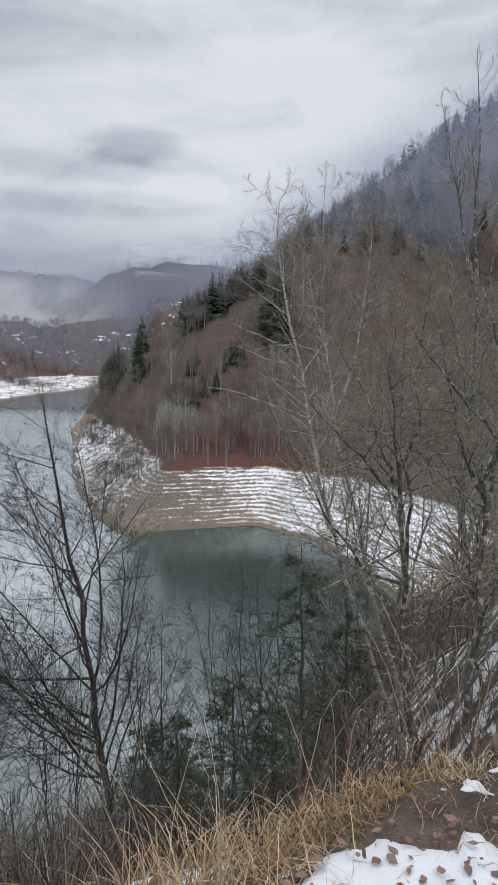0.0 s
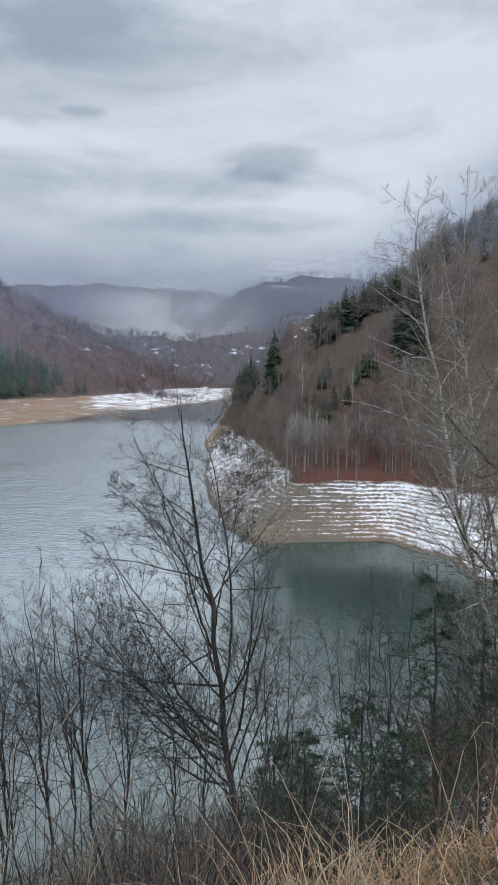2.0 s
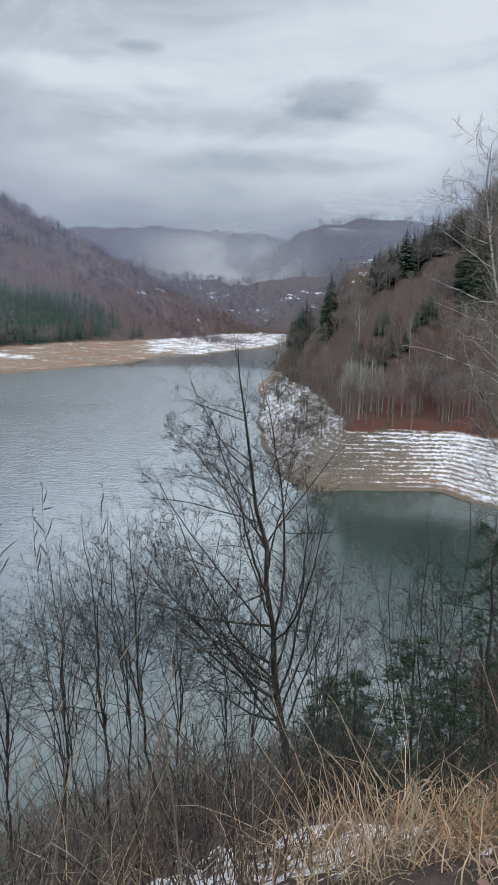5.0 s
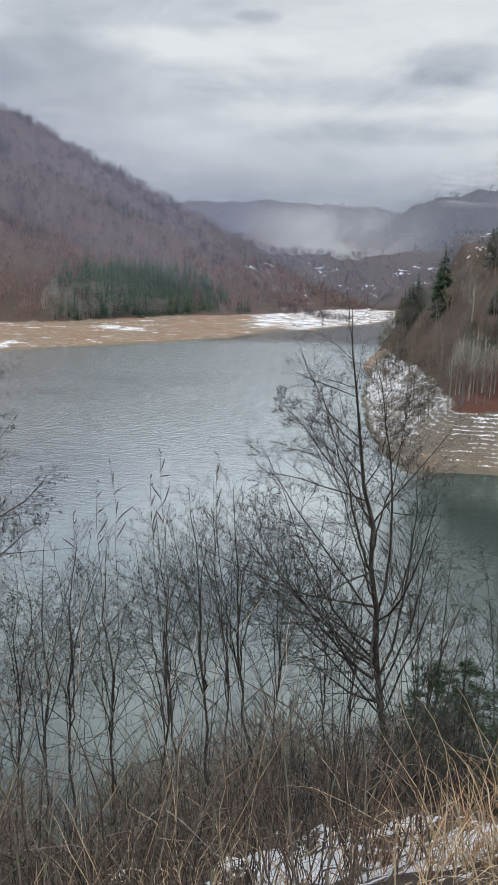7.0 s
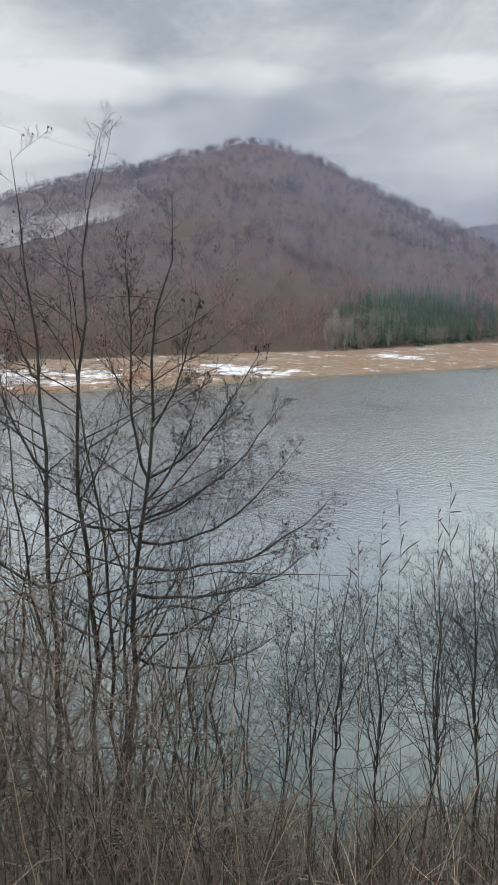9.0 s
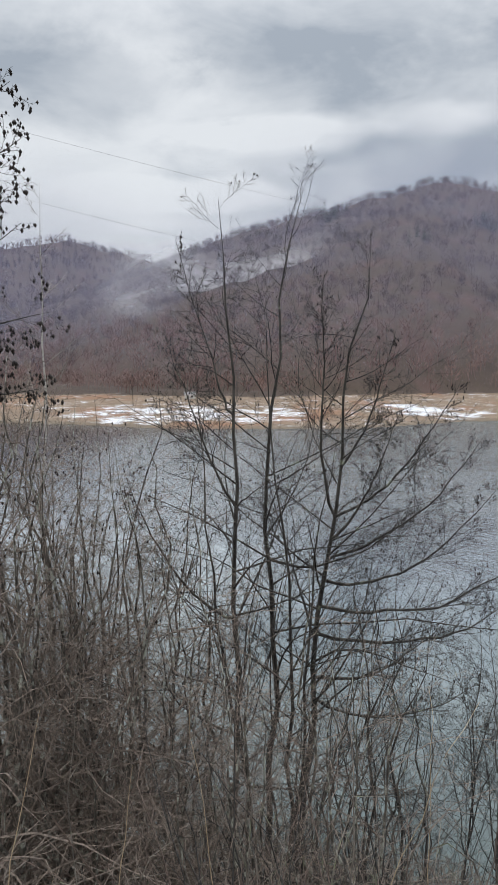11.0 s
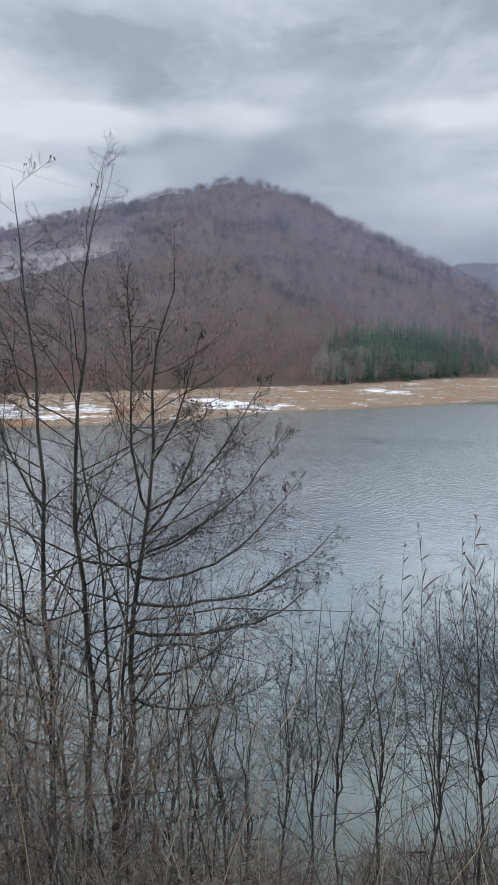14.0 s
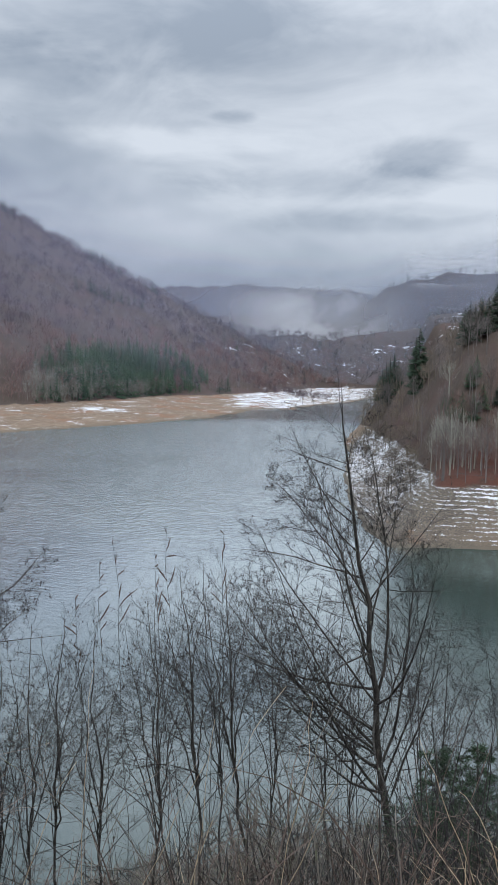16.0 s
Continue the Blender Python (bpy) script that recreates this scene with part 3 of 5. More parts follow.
# across the lake: beech woods on the steep mountain
P = on_land(8800, 14, 93, 330, 1080)
P = P[(P[:, 0] < -100)]
mood = drift(P, 170, 31) + rng.normal(0, 0.35, len(P))
low_belt = P[:, 2] < 52 + 8 * drift(P, 120, 33)
H = rng.uniform(8, 13, len(P))
P[:, 2] -= 1.4
first = low_belt & (mood > -0.9)
forest("bare_woods_on_mountain", BARE_FAR, P[~first & (mood < 0.35)], H[~first & (mood < 0.35)], M_WOOD, "leafless purple-brown beech woods covering the mountain across the lake")
forest("grey_woods_on_mountain", BARE_FAR, P[~first & (mood >= 0.35)], H[~first & (mood >= 0.35)], M_WOODGREY, "leafless grey-brown woods in drifts on the mountain")
forest("red_brown_woods_at_lake", BARE_FAR, P[first], H[first] * 1.15, M_WOODRED, "leafless red-brown woods along the far shore")
# denser along the crests
K = []
for line in (RIDGES[1][0], RIDGES[2][0]):
    for (ax, ay, _), (bx, by, _) in zip(line, line[1:]):
        t, o = rng.uniform(0, 1, 46)[:, None], rng.normal(0, 15, (46, 2))
        K.append(np.array([ax, ay]) * (1 - t) + np.array([bx, by]) * t + o)
K = np.concatenate(K)
K = np.column_stack([K, land_height(K[:, 0], K[:, 1]) - 1.5])
forest("woods_on_crest", BARE_FAR, K, rng.uniform(6, 9, len(K)), M_WOOD, "leafless trees along the mountain's crest")
# a stand of spruces, with pale saplings before it
P = on_land(5200, 24.6, 38.2, 385, 640, FULL, 36)
turn = np.degrees(np.arctan2(-P[:, 0], P[:, 1]))
end = np.where(turn > 31, (turn - 31) / 7.0, (31 - turn) / 6.2) + 0.16 * drift(P, 30, 46) + rng.normal(0, 0.10, len(P))
H = 7 + 15 * np.clip(1 - end ** 2, 0, 1) * (0.8 + 0.2 * drift(P, 22, 47)) + rng.uniform(-4, 2.5, len(P))
k = (rng.uniform(0, 1, len(P)) < np.clip(1.25 - end, 0, 0.8)) & (H > 6)
P, H = P[k][:780], H[k][:780]
forest("spruce_stand_at_lake", SPRUCE_FAR, P, H, M_NEEDLESTAND, "dark green stand of spruces on the far shore", 1.05)
P = on_land(3600, 23, 39, 372, 560, FULL - 0.2, 20)
forest("pale_saplings_at_lake", BARE_FAR, P[:330], rng.uniform(6, 15, len(P[:330])), M_SAPLING, "pale grey leafless saplings before the spruces", 0.62)
P = on_land(500, 17, 24, 480, 640, FULL, 40)
forest("dark_spruces_by_spit", SPRUCE_FAR, P[:60], rng.uniform(9, 17, len(P[:60])), M_NEEDLEFAR, "scattered dark spruces behind the snowy spit")
P = on_land(4000, 26, 62, 600, 900, 60)
P = P[drift(P, 150, 41) > 0.75]
forest("spruces_on_mountain", SPRUCE_FAR, P[:160], rng.uniform(10, 16, len(P[:160])), M_NEEDLEFAR, "scattered spruces among the bare woods")
# distant valley and hills
P = on_land(3000, -8, 26, 640, 1560, FULL + 1)
P = P[(P[:, 1] > 620) | (P[:, 0] < -220)]
P[:, 2] -= 3.0
forest("woods_in_valley", BARE_DIST, P, rng.uniform(8, 12, len(P)), M_WOODGREY, "grey leafless woods in the misty valley", 1.0)
P = on_land(900, -8, 24, 640, 1560, FULL + 1)
forest("spruces_in_valley", SPRUCE_FAR, P[drift(P, 160, 44) > 0.2], rng.uniform(9, 17, int((drift(P, 160, 44) > 0.2).sum())), M_NEEDLEFAR, "dark spruces scattered in the valley")
P = on_land(2000, 62, 95, 1000, 1560, 30)
forest("woods_on_left_hills", BARE_DIST, P, rng.uniform(10, 15, len(P)), M_WOOD, "leafless woods on the hazy hills", 1.0)
# the promontory and the mountain over it
P = on_land(5200, -27, 13.5, 115, 330, FULL + 0.6)
P = P[(np.hypot(P[:, 0], P[:, 1]) > 120) | (P[:, 0] > 22)]
P = P[P[:, 1] > 60]
mood = drift(P, 60, 51) + rng.normal(0, 0.3, len(P))
near_cove = np.hypot(P[:, 0] - 4, P[:, 1] - 140) < 30
H = rng.uniform(6, 10.5, len(P))
k = rng.uniform(0, 1, len(P)) < np.where(near_cove, 0.30, 0.5)
forest("bare_woods_on_promontory", BARE_MID, P[k & (mood < -0.1)][:620], H[k & (mood < -0.1)][:620], M_WOODOLIVE, "brown leafless woods on the promontory", 0.9)
forest("grey_woods_on_promontory", BARE_MID, P[k & (mood >= -0.1)][:680], H[k & (mood >= -0.1)][:680], M_WOODGREY, "grey leafless trees on the promontory", 0.9)
P = on_land(1400, -8, 7, 118, 160, FULL + 0.2)
P = P[np.hypot(P[:, 0] - 3, P[:, 1] - 138) < 26][:150]
forest("red_brown_woods_at_cove", BARE_MID, P, rng.uniform(4, 9, len(P)), M_WOODRED, "red-brown leafless saplings above the cove", 0.8)
P = on_land(1700, -27, 4, 270, 620, 40)
forest("woods_on_upper_slope", BARE_FAR, P, rng.uniform(7, 11, len(P)), M_WOODGREY, "hazy leafless woods high on the slope")
P = on_land(1500, -27, 0, 250, 560, 45)
P = P[rng.uniform(0, 1, len(P)) < np.clip(0.25 + 0.5 * drift(P, 140, 57), 0.08, 0.9)]
forest("spruces_on_upper_slope", SPRUCE_UPPER, P[:330], rng.uniform(8, 13, len(P[:330])), M_NEEDLEFAR, "dark spruces along the upper slope and crest")


# ---------------------------------------------------------------- single trees on the promontory
def spruce_thing(az, d, height, label, tpl, girth=1.0, dark=M_NEEDLEFAR):
    x, y = polar(az, d)
    e = thing("spruce", (x, y, height_at(x, y)), label, "spruce tree", "spruces on the promontory")
    V, F = tpl
    stem, crown = F[:12], F[12:]
    S = np.array([height * girth, height * girth, height])
    part("trunk", mesh_of("trunk", V[:9] * S, stem, M_ALDER), e, "dark trunk")
    part("crown", mesh_of("crown", V[9:] * S, crown - 9, dark), e)
    return e


# bearing, distance, elevation of the top, girth
for i, (az, d, el, g) in enumerate((
        (11.45, 268, 0.0, 1.5), (11.2, 262, 0.5, 1.5), (10.9, 258, 0.9, 1.6), (10.6, 262, 1.3, 1.6), (10.3, 256, 1.7, 1.5), (10.0, 258, 1.2, 1.5), (10.75, 250, 0.2, 1.5), (10.1, 246, 0.5, 1.5),
        (8.45, 218, 3.95, 1.7), (8.7, 214, 2.9, 1.5), (5.2, 196, 5.1, 1.4), (4.8, 200, 5.5, 1.5), (4.45, 196, 5.2, 1.4), (4.0, 202, 5.9, 1.4), (3.5, 198, 5.8, 1.5), (2.85, 200, 6.95, 1.6), (2.3, 206, 6.6, 1.5),
        (1.5, 208, 7.1, 1.5), (1.0, 212, 7.6, 1.5), (0.6, 214, 7.8, 1.4), (0.1, 216, 7.6, 1.5), (-0.5, 220, 7.9, 1.5), (-1.0, 222, 8.3, 1.5), (-2.9, 244, 9.7, 1.4), (-3.6, 252, 10.2, 1.4), (-4.6, 268, 10.9, 1.3), (-5.6, 282, 11.6, 1.3), (-6.6, 294, 12.3, 1.3), (-7.6, 304, 12.6, 1.3),
        (4.65, 168, 0.0, 1.9), (4.2, 172, 0.6, 1.5), (1.4, 172, 1.6, 1.8), (0.9, 176, 2.2, 1.7), (0.4, 170, 1.0, 1.8), (1.9, 168, 0.6, 1.6), (5.9, 158, -2.6, 1.9), (5.2, 156, -2.2, 1.9), (4.4, 154, -2.6, 1.8),
        (3.7, 158, -1.4, 1.8), (6.5, 164, -1.9, 1.7), (2.6, 160, -1.2, 1.7), (-1.4, 188, 6.2, 1.9), (-1.9, 184, 6.9, 2.0), (-2.4, 190, 7.3, 2.0), (-2.9, 186, 6.4, 1.9), (-3.3, 192, 6.8, 1.8), (-2.1, 178, 4.6, 1.9), (-2.8, 180, 5.0, 1.9))):
    x, y = polar(az, d)
    hgt = min(max(26 + d * math.tan(radians(el)) - height_at(x, y), 5.0), 19.0)
    spruce_thing(az, d, min(hgt * (1.15 if 28 < i < 40 else 1.0), 19.0), "dark green spruce standing among bare trees on the promontory", SPRUCE_MID[i % 4], g * (1.0 if hgt < 13 else 0.8), M_NEEDLESTAND if 28 < i < 40 else M_NEEDLEFAR)


def far_bare(az, d, height, tpl, mat, label, girth=1.0):
    x, y = polar(az, d)
    e = thing("bare_tree", (x, y, height_at(x, y)), label, "tree", "bare trees on the promontory")
    V, F = tpl
    S = np.array([height * girth, height * girth, height])
    part("trunk", mesh_of("trunk", V[:9] * S * (2.0, 2.0, 1), F[:12], mat), e)
    tagged(part("crown", mesh_of("crown", V[9:] * S, F[12:] - 9, mat), e), kind="stuff")


pick = np.random.default_rng(77)
for i in range(84):
    az, d = pick.uniform(-7, 9.5), pick.uniform(120, 148) + 40 * (i % 5 == 4)
    if height_at(*polar(az, d)) < FULL + 0.3:
        continue
    pale = i % 3 == 0
    far_bare(az, d, pick.uniform(6.5, 10.5), BARE_MID[i % 6], M_PALEWOOD if pale else M_WOODGREY, "pale leafless tree at the edge of the cove" if pale else "grey-brown leafless tree at the edge of the cove", pick.uniform(0.5, 0.9))
for az, d, h in ((7.0, 138, 10.5), (6.7, 137, 11), (6.4, 138, 10), (5.7, 132, 9), (7.4, 140, 9), (3.4, 135, 8)):
    far_bare(az, d, h, BARE_MID[int(h) % 6], M_PALEWOOD, "slender pale birch on the promontory", 0.45)


for i in range(34):
    az, d = pick.uniform(-7.5, 6.5), pick.uniform(124, 165)
    if height_at(*polar(az, d)) > FULL + 0.5:
        far_bare(az, d, pick.uniform(8, 12.5), BARE_MID[i % 6], M_PALEWOOD if i % 2 else M_WOODGREY, "slender pale-stemmed tree in the red-brown woods", 0.32)
P = on_land(2600, 8.6, 16, 104, 230, 1.6, FULL + 1.5)
Q = on_land(1200, 8.0, 13.5, 150, 300, 5.5, 13.0)
forest("bushes_above_rocks", BARE_MID, Q[:110], rng.uniform(2.0, 5.5, len(Q[:110])), M_WOODOLIVE, "brown leafless bushes along the top of the rocks", 1.2)
forest("bushes_on_rocks", BARE_MID, P[:95], rng.uniform(1.2, 4.4, len(P[:95])), M_WOODDARK, "grey leafless bushes clinging to the rocky point", 1.5)


# ---------------------------------------------------------------- trees near the path
def branches(P, R, count, lo, hi, length, spread, curve, segs, r, taper=0.5, thin=0.0022, lift=0.35, fade=0.84, rise=-1.0):
    """Side branches along polylines P (n, k, 3) with radii R: returns polylines and radii."""
    n, k, _ = P.shape
    m = n * count
    own = np.repeat(np.arange(n), count)
    f = (np.tile(np.arange(count), n) + r.uniform(0, 1, m)) / count
    f = lo + (hi - lo) * f
    pos = f * (k - 1)
    i = np.minimum(pos.astype(int), k - 2)
    u = (pos - i)[:, None]
    base = P[own, i] * (1 - u) + P[own, i + 1] * u
    axis = P[own, i + 1] - P[own, i]
    axis /= np.linalg.norm(axis, axis=1, keepdims=True) + 1e-9
    rad = R[own, i] * (1 - u[:, 0]) + R[own, i + 1] * u[:, 0]
    v = r.normal(0, 1, (m, 3))
    v -= axis * (v * axis).sum(1, keepdims=True)
    v /= np.linalg.norm(v, axis=1, keepdims=True) + 1e-9
    ang = np.radians(r.normal(spread, spread * 0.22, m))[:, None]
    way = axis * np.cos(ang) + v * np.sin(ang)
    way[:, 2] = np.maximum(way[:, 2], rise * r.uniform(0.3, 1.0, m)) if rise > 0 else way[:, 2]
    full = np.linalg.norm(P[own, -1] - P[own, 0], axis=1)
    L = length * full * (1.0 - fade * (f - lo) / max(hi - lo, 1e-6)) * r.uniform(0.55, 1.2, m)
    L = np.minimum(L, (1.04 - f) * full * 0.85 + 0.18)  # no side branch outgrows the tip
    steps = L / (segs - 1)
    pts = [base]
    wander = r.normal(0, 1, (m, 3)) * curve
    for s in range(segs - 1):
        way = way + wander * 0.5 + r.normal(0, 1, (m, 3)) * curve + np.array([0, 0, lift / segs])
        way /= np.linalg.norm(way, axis=1, keepdims=True)
        pts.append(pts[-1] + way * steps[:, None])
    Q = np.stack(pts, 1)
    r0 = np.maximum(rad * taper, thin)
    r0 = np.minimum(r0, 0.0065 * L + thin)
    t = np.linspace(0, 1, segs)
    S = r0[:, None] * (1 - t) + thin * 0.7 * t
    return Q, S


def stem_line(base, tip, bow, k, r, jitter=0.012):
    t = np.linspace(0, 1, k)[:, None]
    base, tip, bow = map(np.array, (base, tip, bow))
    P = base * (1 - t) + tip * t + bow * (4 * t * (1 - t))
    L = np.linalg.norm(tip - base)
    w = np.cumsum(r.normal(0, jitter * L, (k, 3)), axis=0)
    w -= t * w[-1]
    return P + w * (t > 0)


def bare_tree(name, foot, stems, label, mats, seed, counts=(20, 7, 5), lens=(0.34, 0.42, 0.45), spread=(48, 42, 42), cones=0, lo=0.22, thin=0.0022, lift=0.35, curve=0.055, group="bare trees on the bank", category="tree", jitter=0.005, single=False, fade=0.84, clear=0.0, rise=-1.0):
    """A leafless tree. stems: rows of tip offset from the foot, bow, base radius; the first is the trunk."""
    r = np.random.default_rng(seed)
    x, y = foot
    z = height_at(x, y)
    e = thing(name, (x, y, z), label, category, group)
    wood, twig = mats
    lines = []
    for j, (tip, bow, rad, *start) in enumerate(stems):
        k = 15
        base = np.array([0, 0, -0.25])
        if start and len(start[0]) == 2:  # springs from another stem, at a share of its length
            which, share = start[0]
            share = clear + share * (1 - clear)  # above the clear length of the trunk
            q = share * (k - 1)
            i = int(q)
            base = lines[which][0][i] * (1 - q + i) + lines[which][0][i + 1] * (q - i)
            rad = min(rad * 0.8, lines[which][1][i] * 0.7)
        elif start:
            base = np.array(start[0])
        P = stem_line(base, tip, bow, k, r, jitter)
        t = np.linspace(0, 1, k)
        R = rad * (1 - t) ** 0.8 + thin
        R[0] *= 1.0 if start and len(start[0]) == 2 else 1.35
        v, f = tubes(P[None], R[None], 7)
        part("trunk" if j == 0 else "stem", mesh_of("trunk" if j == 0 else "stem", v, f, wood, True), e)
        lines.append((P, R))
    P, R = np.stack([a for a, _ in lines]), np.stack([b for _, b in lines])
    A, RA = branches(P, R, counts[0], lo + 0.5 * clear, 0.985, lens[0], spread[0], curve, 7, r, thin=thin, lift=lift, fade=fade, rise=rise)
    B, RB = branches(A, RA, counts[1], 0.2, 1.0, lens[1], spread[1], curve * 1.5, 4, r, thin=thin * 0.8, lift=lift, fade=0.6)
    C, RC = branches(B, RB, counts[2], 0.15, 1.0, lens[2], spread[2], curve * 1.2, 2, r, thin=thin * 0.62, lift=lift, fade=0.5)
    fine = [triangles(*tubes(B, RB, 3)), spikes(C, RC * 1.25)]
    if single:
        big = np.argsort(-RA[:, 0])[:60]
        for i in big:
            v, f = tubes(A[i:i + 1], RA[i:i + 1], 5)
            part("limb", mesh_of("limb", v, f, wood, True), e)
        rest = np.setdiff1d(np.arange(len(A)), big)
        if len(rest):
            fine.append(triangles(*tubes(A[rest], RA[rest], 3)))
    else:
        fine.append(triangles(*tubes(A, RA, 3)))
    v, f = joined(fine)
    tagged(part("crown", mesh_of("crown", v, f, twig), e), kind="stuff")
    if cones:
        tips = np.concatenate([C[:, -1], B[:, -1]])
        at = tips[r.integers(0, len(tips), cones)]
        size = r.uniform(0.006, 0.014, cones)
        o = np.array([[1, 0, 0], [-1, 0, 0], [0, 1, 0], [0, -1, 0], [0, 0, 1.5], [0, 0, -1.7]])
        t = np.array([[0, 2, 4], [2, 1, 4], [1, 3, 4], [3, 0, 4], [2, 0, 5], [1, 2, 5], [3, 1, 5], [0, 3, 5]])
        v = (at[:, None] + o[None] * size[:, None, None]).reshape(-1, 3)
        f = (t[None] + (np.arange(cones) * 6)[:, None, None]).reshape(-1, 3)
        tagged(part("cone_cluster", mesh_of("cone_cluster", v, f, M_CONE), e, "small dark alder cones and catkins"), kind="stuff")
    return e


def triangles(V, F):
    return V, np.concatenate([F[:, [0, 1, 2]], F[:, [0, 2, 3]]])


def spikes(P, R):
    """Last twigs: three-sided spikes from the first to the last point."""
    V, _ = tubes(P[:, [0, -1]], R[:, [0, -1]], 3)
    V = V.reshape(-1, 6, 3)[:, :4].copy()
    V[:, 3] = P[:, -1]
    F = np.array([[0, 1, 3], [1, 2, 3], [2, 0, 3]])[None] + (np.arange(len(V)) * 4)[:, None, None]
    return V.reshape(-1, 3), F.reshape(-1, 3)


STAND = np.array([0.0, 0.0, 26.0])  # where on the path bearings are taken from


def spot(az, d):
    return STAND[:2] + polar(az, d)


def up(az, el, d, foot):
    """The offset from a tree's foot of a point on that bearing, elevation and distance."""
    x, y = spot(az, d)
    return np.array([x - foot[0], y - foot[1], STAND[2] + d * math.tan(radians(el)) - height_at(*foot)])


ALDER, GREY, BIRCH, BRUSH = (M_ALDER, M_TWIG), (M_GREY, M_LICHENTWIG), (M_BIRCH, M_BIRCHTWIG), (M_GREY, M_BROWN)

# the alder that stands free before the lake
STAND = np.array([-0.28, 0.18, 25.89])
f = spot(10.2, 13.0)
a = up(15.1, -1.0, 12.8, f)
bare_tree("alder", f, [
    (a, (0.25, 0, 0.1), 0.09),
    (up(13.2, -4.0, 13.2, f), (0.25, 0.2, 0), 0.034, (0, 0.34)),
    (up(17.6, -6.2, 12.4, f), (0.1, -0.1, -0.2), 0.03, (0, 0.46)),
    (up(20.5, -14.5, 11.8, f), (-0.1, 0, -0.35), 0.034, (0, 0.26)),
    (up(9.4, -12.5, 13.5, f), (0.25, 0, 0), 0.032, (0, 0.22)),
    (up(23.2, -17.0, 12.3, f), (0, 0, -0.45), 0.032, (0, 0.22)),
    (up(18.5, -20.0, 11.2, f), (0, 0, -0.3), 0.035, (0, 0.16)),
    (up(7.6, -18.5, 12.5, f), (0.1, 0, -0.2), 0.026, (0, 0.18)),
    (up(21.0, -8.2, 12.4, f), (0, 0, 0.15), 0.020, (0, 0.55)),
    (up(21.9, -12.0, 12.0, f), (0, 0, -0.1), 0.024, (0, 0.36)),
    (up(25.2, -16.6, 12.6, f), (0, 0, -0.25), 0.026, (0, 0.24)),
    (up(22.6, -20.5, 12.4, f), (0, 0, -0.2), 0.022, (0, 0.14)),
    (up(8.4, -16.4, 13.4, f), (0, 0, -0.2), 0.024, (0, 0.28)),
    (up(10.2, -7.6, 13.2, f), (0, 0, -0.1), 0.020, (0, 0.5)),
    (up(17.0, -10.5, 14.0, f), (0, 0, -0.1), 0.020, (0, 0.4)),
], "dark leafless alder with small cones on the steep bank", ALDER, 101, (24, 9, 8), (0.40, 0.50, 0.56), spread=(56, 48, 50), cones=1500, lo=0.2, thin=0.0029, single=True, lift=0.22, curve=0.08, fade=0.7, clear=0.19, jitter=0.005, rise=0.25)

# slim alders before the water
for i, (az, d, top_az, top_el, r0) in enumerate((
        (26.2, 13.5, 27.8, -15.5, 0.06), (21.0, 14.5, 24.2, -15.0, 0.065), (30.5, 13.0, 30.5, -17.5, 0.05), (33.5, 12.5, 34.5, -19.5, 0.05), (23.8, 16.0, 25.8, -15.2, 0.05), (18.2, 15.0, 20.4, -15.5, 0.045),
        (28.2, 16.5, 29.4, -16.5, 0.045), (36.5, 12.0, 37.0, -18.0, 0.045), (16.0, 12.5, 17.0, -21.0, 0.035), (40.0, 11.0, 39.5, -19.0, 0.04), (43.5, 12.0, 42.0, -20.0, 0.04), (13.0, 16.0, 12.6, -18.0, 0.04),
        (8.4, 15.0, 8.6, -16.5, 0.04), (5.6, 14.0, 6.0, -18.5, 0.04), (3.0, 15.0, 2.2, -17.0, 0.04))):
    f = spot(az, d)
    top = up(top_az, top_el, d, f)
    forks = [(up(top_az + a, top_el - e, d + b, f), (0.06 * a, 0, -0.1), r0 * 0.36, (0, s)) for a, e, b, s in ((1.8, 2.0, -0.4, 0.30), (-2.2, 2.6, 0.4, 0.40), (3.4, 5.5, 0.3, 0.24), (-3.8, 6.5, -0.4, 0.30))]
    bare_tree("slim_alder", f, [(top, (0.12 * (-1) ** i, 0, 0), r0 * 0.62)] + forks,
              "slim dark leafless alder on the bank above the water", ALDER, 120 + i, (15, 7, 6), (0.46, 0.52, 0.56), spread=(56, 50, 52), cones=150 if i < 8 else 30, lo=0.2, thin=0.0026, lift=0.25, curve=0.10, fade=0.74, clear=0.24, jitter=0.007, rise=0.3)

